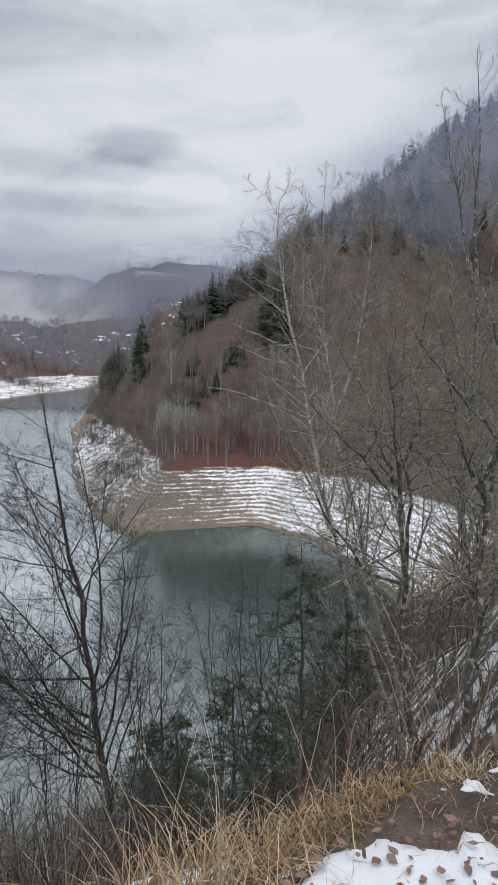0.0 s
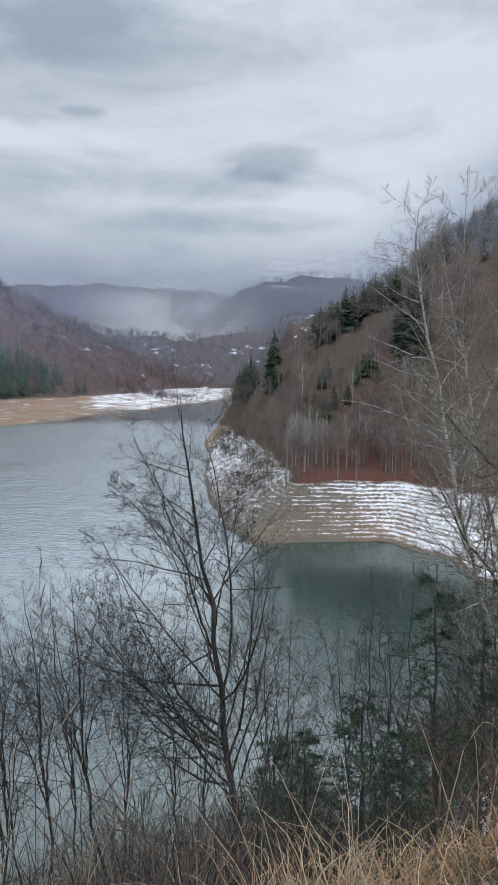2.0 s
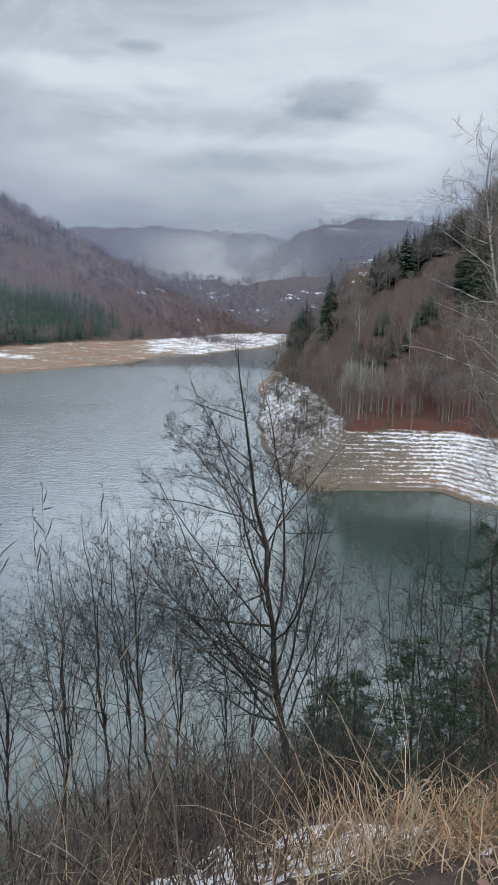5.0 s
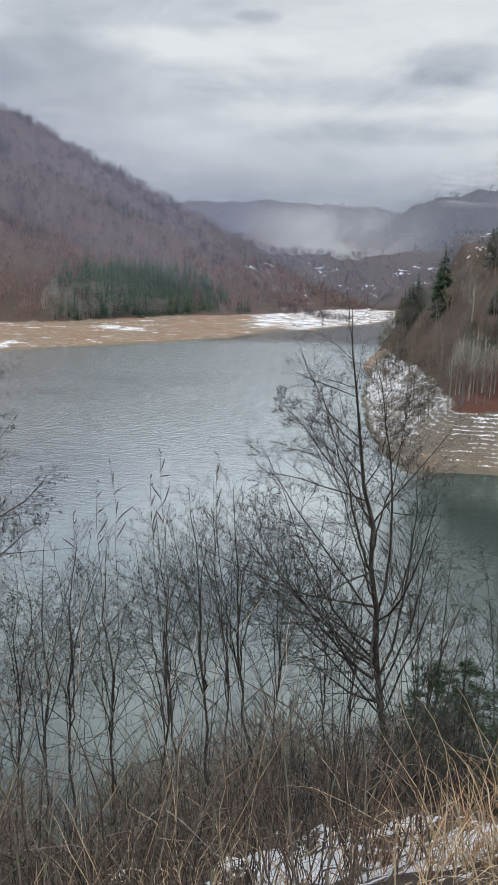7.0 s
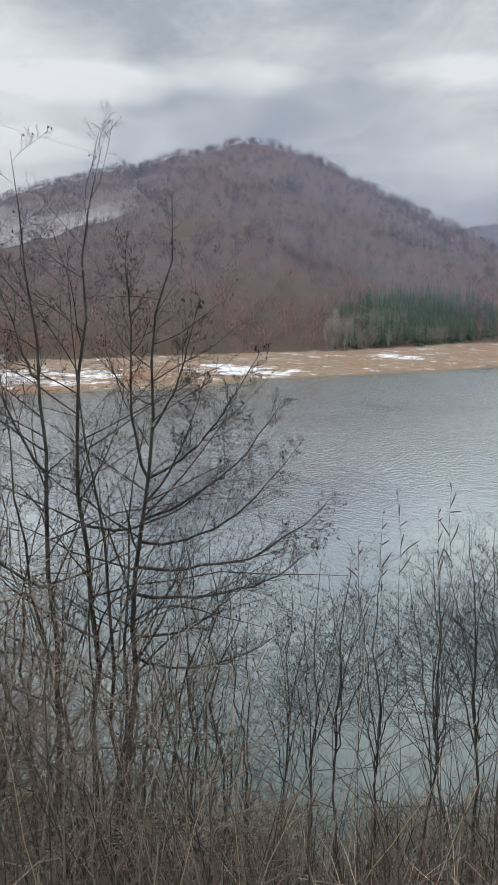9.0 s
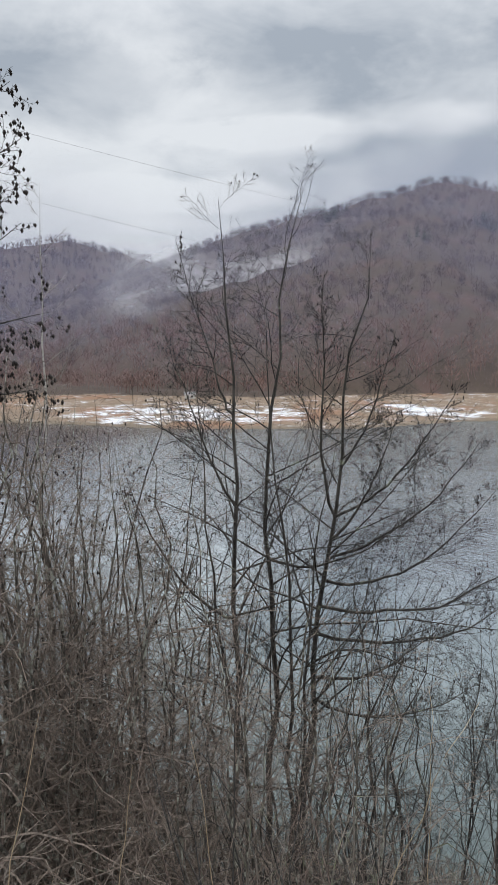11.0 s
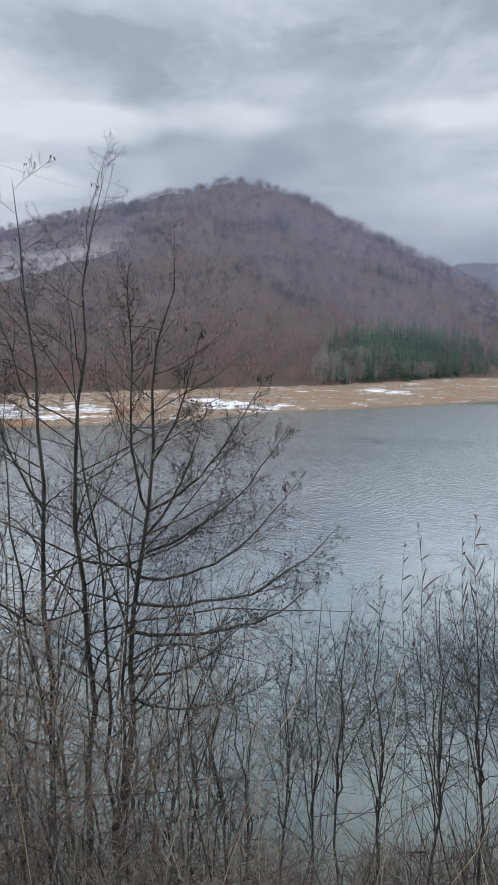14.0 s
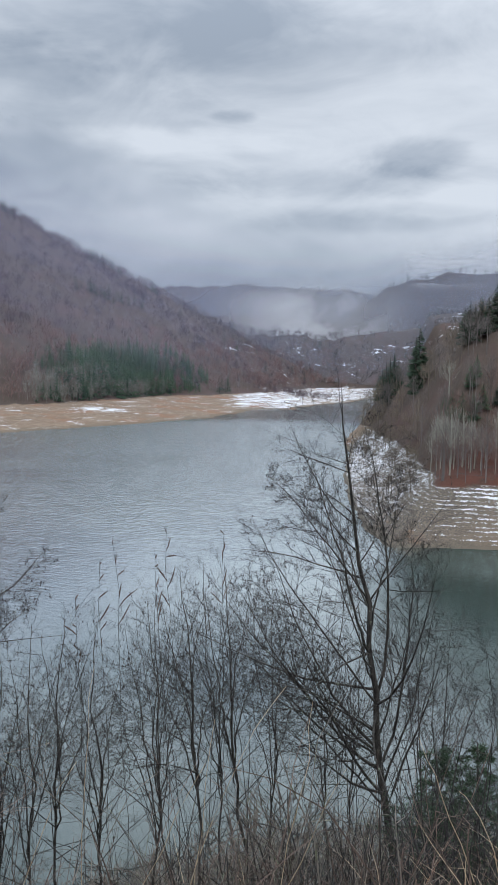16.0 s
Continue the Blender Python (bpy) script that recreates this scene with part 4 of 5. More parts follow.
# the clump of alders close to the path
STAND = np.array([-0.69, 0.19, 25.83])
f = spot(58.2, 8.6)
s1, s2, s3 = up(61.6, 12.6, 9.0, f), up(54.9, 13.2, 9.3, f), up(49.6, 9.5, 9.0, f)
bare_tree("alder_clump", f, [
    (s2, (-0.35, 0.1, 0.1), 0.05),
    (s1, (0.1, 0.0, 0.1), 0.048, (-0.25, -0.2, -0.2)),
    (s3, (-0.35, 0.1, 0.2), 0.05, (0.35, 0.25, -0.2)),
    (up(53.2, 6.8, 8.8, f), (-0.1, 0, 0), 0.035, (2, 0.5)),
    (up(65.0, 9.5, 9.4, f), (0.1, 0, -0.2), 0.028, (1, 0.64)),
    (up(39.2, -9.3, 9.6, f), (0, 0, -0.45), 0.032, (2, 0.38)),
    (up(37.6, -17.6, 10.2, f), (0.1, 0, -0.35), 0.03, (2, 0.28)),
    (up(43.5, -20.5, 9.6, f), (0, 0, -0.3), 0.026, (2, 0.2)),
    (up(47.0, -4.0, 9.0, f), (0, 0, -0.25), 0.026, (2, 0.46)),
    (up(40.5, -5.5, 9.4, f), (0, 0, -0.35), 0.026, (2, 0.42)), (up(42.5, -1.5, 9.2, f), (0, 0, -0.3), 0.024, (2, 0.5)), (up(36.4, -13.5, 10.0, f), (0.1, 0, -0.4), 0.03, (2, 0.33)),
    (up(40.0, -24.0, 9.8, f), (0, 0, -0.3), 0.024, (2, 0.16)), (up(45.5, -12.0, 8.6, f), (0, 0, -0.3), 0.024, (0, 0.36)), (up(47.5, 2.5, 9.0, f), (0, 0, -0.2), 0.022, (2, 0.58)),
    (up(57.8, 3.5, 8.8, f), (0.1, 0, 0), 0.034, (-0.05, 0.35, -0.2)), (up(63.5, -1.0, 8.5, f), (0.1, 0, 0), 0.032, (-0.45, 0.1, -0.2)), (up(52.0, -6.0, 8.4, f), (-0.1, 0, 0), 0.03, (0.5, -0.05, -0.2)),
    (up(69.5, -8.0, 8.6, f), (-0.1, 0, -0.45), 0.026, (1, 0.3)),
    (up(66.0, 2.5, 9.2, f), (0.1, 0, -0.3), 0.026, (1, 0.47)),
], "clump of leafless dark alder stems at the edge of the path", (M_ALDER, M_TWIG), 201, (26, 9, 8), (0.34, 0.50, 0.54), cones=1600, lo=0.2, thin=0.0021, single=True, spread=(56, 50, 50), lift=0.18, curve=0.09, fade=0.78, clear=0.27, jitter=0.006, rise=0.2)

# thicket round the clump and along the bank
for i, (az, d, top_az, top_el, r0, mats) in enumerate((
        (62.5, 7.5, 64.0, -8.0, 0.03, BRUSH), (66.0, 7.8, 68.0, -5.0, 0.03, BRUSH), (69.0, 7.0, 70.0, -7.0, 0.03, BRUSH), (72.0, 6.6, 75.0, -1.0, 0.035, BRUSH), (75.5, 6.8, 78.0, 0.5, 0.035, BRUSH),
        (79.0, 6.2, 81.0, 2.0, 0.035, BRUSH), (83.0, 6.0, 84.0, 2.0, 0.03, BRUSH), (55.0, 7.2, 54.0, -14.0, 0.025, BRUSH), (51.0, 8.0, 50.0, -15.0, 0.025, ALDER), (47.5, 8.5, 47.0, -17.0, 0.025, ALDER),
        (64.5, 9.5, 62.5, -6.0, 0.03, ALDER), (70.5, 9.5, 66.5, -2.0, 0.035, ALDER), (59.0, 6.6, 58.0, -17.0, 0.02, BRUSH), (44.5, 9.0, 45.5, -21.0, 0.025, ALDER), (73.5, 8.5, 71.5, -3.0, 0.03, BRUSH),
        (61.0, 5.6, 61.5, -20.0, 0.018, BRUSH), (52.5, 6.0, 52.5, -22.0, 0.018, BRUSH), (68.0, 8.6, 73.0, -3.0, 0.03, BRUSH), (77.5, 7.5, 75.5, -1.0, 0.03, BRUSH),
        (77.0, 6.8, 79.5, 0.5, 0.034, BRUSH), (80.5, 8.0, 76.5, -1.5, 0.032, BRUSH), (81.5, 7.0, 78.5, -2.0, 0.034, BRUSH), (79.0, 8.2, 77.0, -3.0, 0.03, BRUSH), (74.0, 7.4, 76.5, -4.0, 0.03, BRUSH), (71.5, 6.4, 69.5, -9.0, 0.026, BRUSH), (65.5, 6.8, 66.5, -12.0, 0.024, BRUSH), (76.0, 9.0, 72.5, -5.0, 0.03, BRUSH), (57.0, 8.0, 56.0, -12.0, 0.024, ALDER), (49.0, 6.8, 48.5, -20.0, 0.02, BRUSH), (54.0, 9.4, 51.5, -13.0, 0.024, ALDER))):
    f = spot(az, d)
    top = up(top_az, top_el, d, f)
    h = top[2]
    stems = [(top, (0.1, 0, 0), r0)]
    for j in range(3):
        q = rng.uniform(0, 2 * np.pi)
        stems.append((top * rng.uniform(0.7, 0.95) + (math.cos(q) * h * 0.16, math.sin(q) * h * 0.16, 0), (0, 0, 0), r0 * 0.7, (0.12 * math.cos(q), 0.12 * math.sin(q), -0.2)))
    bare_tree("bare_shrub", f, stems, "tangled leafless shrub with thin brown stems on the bank", mats, 240 + i, (16, 7, 5) if az > 68 else (13, 6, 4), (0.58, 0.54, 0.58), cones=60 if az > 68 else 0, spread=(66, 54, 52), lo=0.12, thin=0.0020, lift=0.02, curve=0.17, group="shrubs on the bank", category="shrub", jitter=0.014)

# tree hung with seeds at the far end of the view
f = spot(93.0, 5.8)
bare_tree("catkin_tree", f, [
    (up(92.0, 30.0, 5.8, f), (0, 0, 0), 0.055), (up(77.0, 20.0, 5.4, f), (0, 0, -0.15), 0.020, (0, 0.66)), (up(76.2, 16.5, 5.4, f), (0, 0, -0.15), 0.020, (0, 0.58)), (up(77.4, 13.0, 5.2, f), (0, 0, -0.15), 0.018, (0, 0.5)),
    (up(76.6, 10.5, 5.2, f), (0, 0, -0.1), 0.018, (0, 0.44)), (up(78.5, 24.0, 5.2, f), (0, 0, -0.1), 0.02, (0, 0.7)), (up(74.5, 4.0, 5.2, f), (0, 0, 0.1), 0.018, (0, 0.34)), (up(75.5, -2.0, 5.2, f), (0, 0, 0.1), 0.018, (0, 0.26))],
    "leafless tree hung with small dark seed cones", ALDER, 300, (16, 7, 6), (0.26, 0.46, 0.5), spread=(50, 46, 46), cones=1500, lo=0.25, thin=0.0016, lift=0.08, curve=0.08, clear=0.3, fade=0.5)

f = spot(76.3, 24)
bare_tree("birch", f, [(up(75.2, 13.0, 24, f), (0.3, 0, 0), 0.075)], "slender white birch with fine drooping twigs", BIRCH, 310, (24, 8, 7), (0.2, 0.42, 0.5), lo=0.35, thin=0.005, group="birches")

# birches and grey trees at the cove's side of the path
STAND = np.array([0.0, 0.0, 26.0])
f = spot(-13.2, 14.5)
bare_tree("birch", f, [(up(-2.4, 12.6, 14.5, f), (-0.35, 0, -0.2), 0.06)], "leaning white birch with thin pale twigs", BIRCH, 320, (54, 10, 9), (0.20, 0.56, 0.62), spread=(52, 54, 56), lo=0.38, thin=0.0034, single=True, group="birches", lift=0.12, curve=0.11, fade=0.5)
f = spot(-14.2, 15.5)
bare_tree("birch", f, [(up(-5.8, 13.2, 15.5, f), (-0.5, 0, -0.4), 0.062), (up(-9.5, 11.4, 15.2, f), (0.2, 0, 0), 0.035, (0, 0.62)), (up(-3.8, 11.0, 15.2, f), (0, 0, 0), 0.03, (0, 0.6))],
          "leaning white birch with thin pale twigs", BIRCH, 321, (54, 10, 9), (0.20, 0.56, 0.62), spread=(52, 54, 56), lo=0.38, thin=0.0034, single=True, group="birches", lift=0.12, curve=0.11, fade=0.5)
f = spot(-14.0, 12.0)
g = up(-10.9, 4.5, 12.0, f)
bare_tree("grey_tree", f, [(g, (-0.25, 0, 0), 0.07), (up(-13.5, 6.8, 12.0, f), (0.2, 0, 0.2), 0.06, (0, 0.45)), (up(-6.5, 2.5, 12.0, f), (0, 0, -0.1), 0.05, (0, 0.55)), (up(-1.5, -3.5, 11.8, f), (0, 0, -0.35), 0.04, (0, 0.42)),
                           (up(-2.5, 0.8, 12, f), (0, 0, -0.2), 0.035, (0, 0.6))],
          "grey leafless tree with lichen on its bark", GREY, 330, (28, 9, 9), (0.44, 0.52, 0.55), spread=(62, 54, 54), lo=0.2, thin=0.0033, single=True, lift=0.12, curve=0.13, jitter=0.012)
f = spot(-16.9, 11.0)
g = up(-17.6, 6.0, 11.0, f)
bare_tree("grey_tree", f, [(g, (0.1, 0, 0), 0.075), (up(-19.5, 10.0, 11.0, f), (0.1, 0, 0), 0.07, (0, 0.72)), (up(-14.6, 3.5, 11.0, f), (-0.1, 0, -0.1), 0.05, (0, 0.55)), (up(-12.4, 3.2, 10.8, f), (0, 0, -0.2), 0.04, (0, 0.66)),
                           (up(-21.5, 4.0, 11, f), (0, 0, -0.2), 0.05, (0, 0.5))],
          "grey leafless tree with mossy forked limbs", GREY, 331, (28, 9, 9), (0.44, 0.52, 0.55), spread=(62, 54, 54), lo=0.2, thin=0.0033, single=True, lift=0.12, curve=0.13, jitter=0.012)
f = spot(-18.5, 22.0)
bare_tree("pale_tree", f, [(up(-16.8, 21.5, 22, f), (0.1, 0, 0), 0.10), (up(-14.3, 18.8, 22, f), (0, 0, -0.2), 0.05, (0, 0.6))], "tall pale leafless tree above the slope", GREY, 332, (22, 8, 7), (0.26, 0.46, 0.5), lo=0.42, thin=0.0048, lift=0.5, curve=0.09)
for i, (az, d, top_az, top_el, r0, mats) in enumerate((
        (-19.5, 16, -20.0, 9.0, 0.09, GREY), (-11.5, 20, -12.2, 7.5, 0.08, GREY), (-16.0, 19, -15.0, 8.0, 0.08, GREY), (-22.0, 14, -22.0, 10.0, 0.08, GREY), (-18.0, 26, -18.5, 9.5, 0.09, GREY), (-9.5, 24, -9.0, 4.5, 0.07, GREY),
        (-13.5, 27, -13.8, 8.5, 0.08, GREY), (-20.5, 21, -20.6, 11.0, 0.08, GREY), (-7.5, 15, -6.8, -8.0, 0.04, ALDER), (-3.5, 13.0, -2.5, -14.0, 0.035, ALDER), (0.5, 12.5, 0.8, -15.5, 0.035, ALDER), (-10.0, 13.5, -9.0, -8.5, 0.04, GREY),
        (-5.5, 17, -5.0, -14.0, 0.035, ALDER), (-1.0, 17.0, -0.6, -15.5, 0.035, ALDER), (-15.5, 15, -17.0, 1.0, 0.05, GREY), (-19.0, 12.5, -19.2, -2.0, 0.045, GREY))):
    f = spot(az, d)
    top = up(top_az, top_el, d, f)
    bare_tree("thicket_tree", f, [(top, (0.2 * (-1) ** i, 0, 0), r0 * 0.62), (top * 0.85 + (0.6 * (-1) ** i, 0.2, 0), (0, 0, 0), r0 * 0.45, (0, 0.3))],
              "leafless brownish tree in the thicket beside the cove", mats, 340 + i, (24, 7, 4), (0.44, 0.52, 0.56), spread=(58, 52, 52), lo=0.16, thin=0.004 if d < 16 else 0.0052, lift=0.15, curve=0.11, jitter=0.01)


# ---------------------------------------------------------------- young spruces on the bank
def young_spruce(az, d, top_az, top_el, reach, seed, label):
    r = np.random.default_rng(seed)
    f = spot(az, d)
    e = thing("young_spruce", (*f, height_at(*f)), label, "spruce tree", "young spruces on the bank")
    top = up(top_az, top_el, d, f)
    P = stem_line((0, 0, -0.2), top, (0, 0, 0), 14, r, 0.004)
    R = 0.05 * (1 - np.linspace(0, 1, 14)) + 0.006
    v, fc = tubes(P[None], R[None], 6)
    part("trunk", mesh_of("trunk", v, fc, M_ALDER, True), e, "thin dark trunk")
    A, RA = branches(P[None], R[None], 72, 0.05, 0.97, reach / top[2], 80, 0.05, 7, r, thin=0.003, lift=0.10)
    A[:, :, 2] -= (np.linspace(0, 1, 7)[None] ** 1.5) * 0.14
    B, RB = branches(A, RA, 12, 0.1, 1.0, 0.46, 44, 0.06, 3, r, thin=0.0025, lift=0.0)
    v, fc = joined([triangles(*tubes(A, RA, 3)), spikes(B, RB)])
    tagged(part("bough", mesh_of("bough", v, fc, M_ALDER), e), kind="stuff")
    vs = []
    for Q, n in ((A, 18), (B, 10)):
        m = len(Q)
        own = np.repeat(np.arange(m), n)
        t = r.uniform(0.1, 1.0, m * n) * (Q.shape[1] - 1)
        i = np.minimum(t.astype(int), Q.shape[1] - 2)
        u = (t - i)[:, None]
        at = Q[own, i] * (1 - u) + Q[own, i + 1] * u
        ax = Q[own, i + 1] - Q[own, i]
        ax /= np.linalg.norm(ax, axis=1, keepdims=True) + 1e-9
        w = r.normal(0, 1, (m * n, 3))
        w -= ax * (w * ax).sum(1, keepdims=True)
        w /= np.linalg.norm(w, axis=1, keepdims=True)
        tip = at + (w * 0.8 + ax * 0.7) * r.uniform(0.04, 0.075, (m * n, 1))
        side = np.cross(w, ax) * 0.0052
        vs.append(np.stack([at - side, at + side, tip], 1).reshape(-1, 3))
    v = np.concatenate(vs)
    tagged(part("foliage", mesh_of("foliage", v, np.arange(len(v)).reshape(-1, 3), M_NEEDLE), e, "dark green needles"), kind="stuff")


young_spruce(-4.6, 9.5, -4.3, -14.6, 1.7, 400, "thin young spruce with sparse dark green boughs")
young_spruce(6.0, 8.2, 6.2, -27.0, 1.5, 401, "low bushy young spruce on the bank")
young_spruce(1.2, 9.0, 1.4, -24.0, 1.6, 402, "low bushy young spruce on the bank")
young_spruce(-8.0, 11.0, -8.0, -19.0, 1.6, 403, "young dark spruce under the birches")
young_spruce(-2.2, 7.6, -2.0, -26.5, 1.5, 404, "low bushy young spruce on the bank")
young_spruce(9.0, 9.6, 8.8, -27.5, 1.3, 405, "low bushy young spruce on the bank")


# ---------------------------------------------------------------- undergrowth and grass
def wands(feet, heights, lean, r, segs=5, r0=0.004, droop=0.5):
    """Thin bent stems from the feet (n, 3): polylines and radii."""
    n = len(feet)
    a = r.uniform(0, 2 * np.pi, n)
    d = np.stack([np.cos(a), np.sin(a), np.zeros(n)], 1) * (heights * r.uniform(0.2, 1.0, n) * lean)[:, None]
    t = np.linspace(0, 1, segs)
    z = t - droop * r.uniform(0, 1, (n, 1)) * t ** 3
    P = feet[:, None] + d[:, None] * (t ** 1.6)[None, :, None]
    P[:, :, 2] += z * heights[:, None]
    P += np.cumsum(r.normal(0, 0.02, P.shape), axis=1) * heights[:, None, None] * (t > 0)[None, :, None]
    R = r0 * r.uniform(0.6, 1.4, (n, 1)) * (1 - 0.75 * t)
    return P, R


def on_bank(n, az0, az1, d0, d1, r):
    a = np.radians(r.uniform(az0, az1, n))
    d = r.uniform(d0, d1, n)
    x, y = -np.sin(a) * d, np.cos(a) * d
    return np.stack([x, y, land_height(x, y) - 0.03], 1)


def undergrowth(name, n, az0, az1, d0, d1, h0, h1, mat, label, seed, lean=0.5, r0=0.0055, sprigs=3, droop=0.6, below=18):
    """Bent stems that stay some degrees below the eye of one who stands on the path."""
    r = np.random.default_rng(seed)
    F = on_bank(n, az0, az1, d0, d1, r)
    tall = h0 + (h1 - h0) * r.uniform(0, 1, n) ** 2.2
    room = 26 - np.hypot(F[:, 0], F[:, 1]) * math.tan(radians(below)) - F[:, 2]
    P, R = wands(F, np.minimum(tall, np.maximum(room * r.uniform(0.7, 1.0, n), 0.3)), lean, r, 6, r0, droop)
    B, RB = branches(P, R, sprigs, 0.25, 0.98, 0.5, 60, 0.22, 4, r, thin=0.0018, lift=0.05)
    v, f = joined([triangles(*tubes(P, R, 3)), spikes(B, RB)])
    return tagged(new(name, mesh_of(name, v, f, mat)), label, "undergrowth", kind="stuff")


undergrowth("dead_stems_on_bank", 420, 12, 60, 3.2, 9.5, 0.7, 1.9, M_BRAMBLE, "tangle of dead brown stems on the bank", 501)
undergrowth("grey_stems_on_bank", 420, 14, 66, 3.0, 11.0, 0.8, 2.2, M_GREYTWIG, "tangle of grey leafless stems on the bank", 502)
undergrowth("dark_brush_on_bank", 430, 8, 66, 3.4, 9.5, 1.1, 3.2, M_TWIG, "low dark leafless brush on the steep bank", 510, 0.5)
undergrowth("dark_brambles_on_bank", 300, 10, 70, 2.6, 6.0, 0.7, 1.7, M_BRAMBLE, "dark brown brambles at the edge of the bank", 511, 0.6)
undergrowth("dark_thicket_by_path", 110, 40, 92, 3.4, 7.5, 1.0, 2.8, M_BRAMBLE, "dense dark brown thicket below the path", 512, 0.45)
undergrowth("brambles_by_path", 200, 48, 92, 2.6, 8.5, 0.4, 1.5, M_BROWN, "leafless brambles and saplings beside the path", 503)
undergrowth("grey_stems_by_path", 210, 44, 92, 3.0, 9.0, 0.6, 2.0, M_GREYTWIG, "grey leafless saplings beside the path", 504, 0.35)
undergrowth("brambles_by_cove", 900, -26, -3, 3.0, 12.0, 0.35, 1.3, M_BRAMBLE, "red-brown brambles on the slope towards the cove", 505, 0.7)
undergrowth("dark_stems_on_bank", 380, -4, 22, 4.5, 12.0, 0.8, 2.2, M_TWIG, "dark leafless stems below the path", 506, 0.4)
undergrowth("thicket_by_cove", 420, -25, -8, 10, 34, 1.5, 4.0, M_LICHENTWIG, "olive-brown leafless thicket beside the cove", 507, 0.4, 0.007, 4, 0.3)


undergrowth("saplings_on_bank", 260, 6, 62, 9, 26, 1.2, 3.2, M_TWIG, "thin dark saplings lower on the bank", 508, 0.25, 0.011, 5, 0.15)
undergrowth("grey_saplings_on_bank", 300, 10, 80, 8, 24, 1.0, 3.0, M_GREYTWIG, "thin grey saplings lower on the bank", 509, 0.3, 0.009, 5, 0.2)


P = on_land(900, 2, 84, 14, 38, 0.2, 18)
forest("bushes_on_lower_bank", BARE_MID, P[:150], rng.uniform(1.8, 4.2, len(P[:150])), M_GREYTWIG, "grey leafless bushes on the lower bank", 1.3)
P = on_land(500, -26, -4, 16, 60, 2.0, 18)
forest("bushes_by_cove", BARE_MID, P[:100], rng.uniform(2.2, 5.0, len(P[:100])), M_BRAMBLE, "brown leafless bushes beside the cove", 1.2)


def strips(P, W, r):
    """Flat tapering blades along polylines P (n, k, 3) with half widths W (n, k)."""
    n, k, _ = P.shape
    a = r.uniform(0, 2 * np.pi, n)
    S = np.stack([np.cos(a), np.sin(a), np.zeros(n)], 1)[:, None] * W[:, :, None]
    V = np.stack([P - S, P + S], 2).reshape(-1, 3)
    i = np.arange(n * k * 2).reshape(n, k, 2)
    F = np.stack([i[:, :-1, 0], i[:, :-1, 1], i[:, 1:, 1], i[:, 1:, 0]], -1).reshape(-1, 4)
    return V, F


def grass_tuft(az, d, height, blades, seed, mat, label, spread=0.16, lean=0.9, droop=0.75):
    r = np.random.default_rng(seed)
    x, y = polar(az, d)
    e = thing("grass_tuft", (x, y, height_at(x, y)), label, "grass", "grass tufts on the verge")
    feet = np.stack([r.normal(0, spread * 0.5, blades), r.normal(0, spread * 0.5, blades), np.full(blades, -0.06)], 1)
    P, _ = wands(feet, height * r.uniform(0.45, 1.1, blades), lean, r, 7, droop=droop)
    t = np.linspace(0, 1, 7)
    v, f = strips(P, 0.0026 * r.uniform(0.6, 1.4, (blades, 1)) * (1 - 0.85 * t ** 2), r)
    tagged(part("foliage", mesh_of("foliage", v, f, mat), e), kind="stuff")


r = np.random.default_rng(600)
TUFTS = ((9.5, 3.3, 1.0), (7.0, 3.0, 0.95), (4.5, 3.1, 0.9), (2.0, 2.9, 0.75), (-0.5, 3.0, 0.7), (-3.0, 3.0, 0.65), (-5.5, 3.1, 0.6), (-8.5, 2.95, 0.45), (-10, 2.75, 0.4), (-13, 2.85, 0.4), (-16, 2.8, 0.45), (-19.5, 2.85, 0.5), (-22, 2.8, 0.5), (-11.5, 3.1, 0.5), (-14.8, 3.15, 0.5), (-18.2, 3.1, 0.5), (-8.5, 3.35, 0.6), (-11.5, 3.5, 0.62), (-14.5, 3.5, 0.75), (-17.5, 3.4, 0.85),
         (-20.0, 3.3, 0.8), (-23.0, 3.2, 0.8), (11.5, 3.6, 0.8), (6.0, 3.7, 0.8), (1.0, 3.6, 0.7), (-12.8, 4.2, 0.8), (-16.3, 4.3, 0.9), (-19.0, 4.2, 0.9), (-6.5, 3.8, 0.6), (3.3, 2.55, 0.6), (8.2, 2.6, 0.75))
for i, (az, d, h) in enumerate(TUFTS):
    rusty = i % 3 == 1
    if d > 3.9 or (az < -6 and d > 2.9):
        continue
    grass_tuft(az, d, h * (0.72 if az > 0 else 0.42 if az > -6 else 0.2), 64, 610 + i, M_STRAWRED if rusty else M_STRAW, "tuft of rusty dry grass on the verge" if rusty else "tuft of dry straw-coloured grass on the verge", 0.24)
low = np.random.default_rng(630)
for i, (az, d) in enumerate(((-4.0, 2.5), (-5.2, 2.35), (-6.6, 2.28), (-3.0, 2.4), (-5.0, 2.15), (-1.5, 2.5), (0.5, 2.5))):
    grass_tuft(az, d, 0.2, 60, 700 + i, (M_STRAW, M_STRAWRED)[i % 2], "low tuft of dry grass beside the snow", 0.2, 1.25, 0.95)
for i in range(84):  # short grass and moss along the rim of the snow
    grass_tuft(-3.0 - 20.5 * i / 83 + low.normal(0, 0.5), 2.48 + 0.15 * (i % 4) + low.uniform(0, 0.12), low.uniform(0.06, 0.13), 70, 1660 + i, (M_MOSS, M_STRAW, M_MOSS, M_STRAWRED)[(i * 3) % 4],
               ("low olive-brown tuft of grass on the verge", "tuft of dry straw-coloured grass on the verge", "low olive-brown tuft of grass on the verge", "tuft of rusty dry grass on the verge")[(i * 3) % 4], 0.24, 1.35, 0.95)
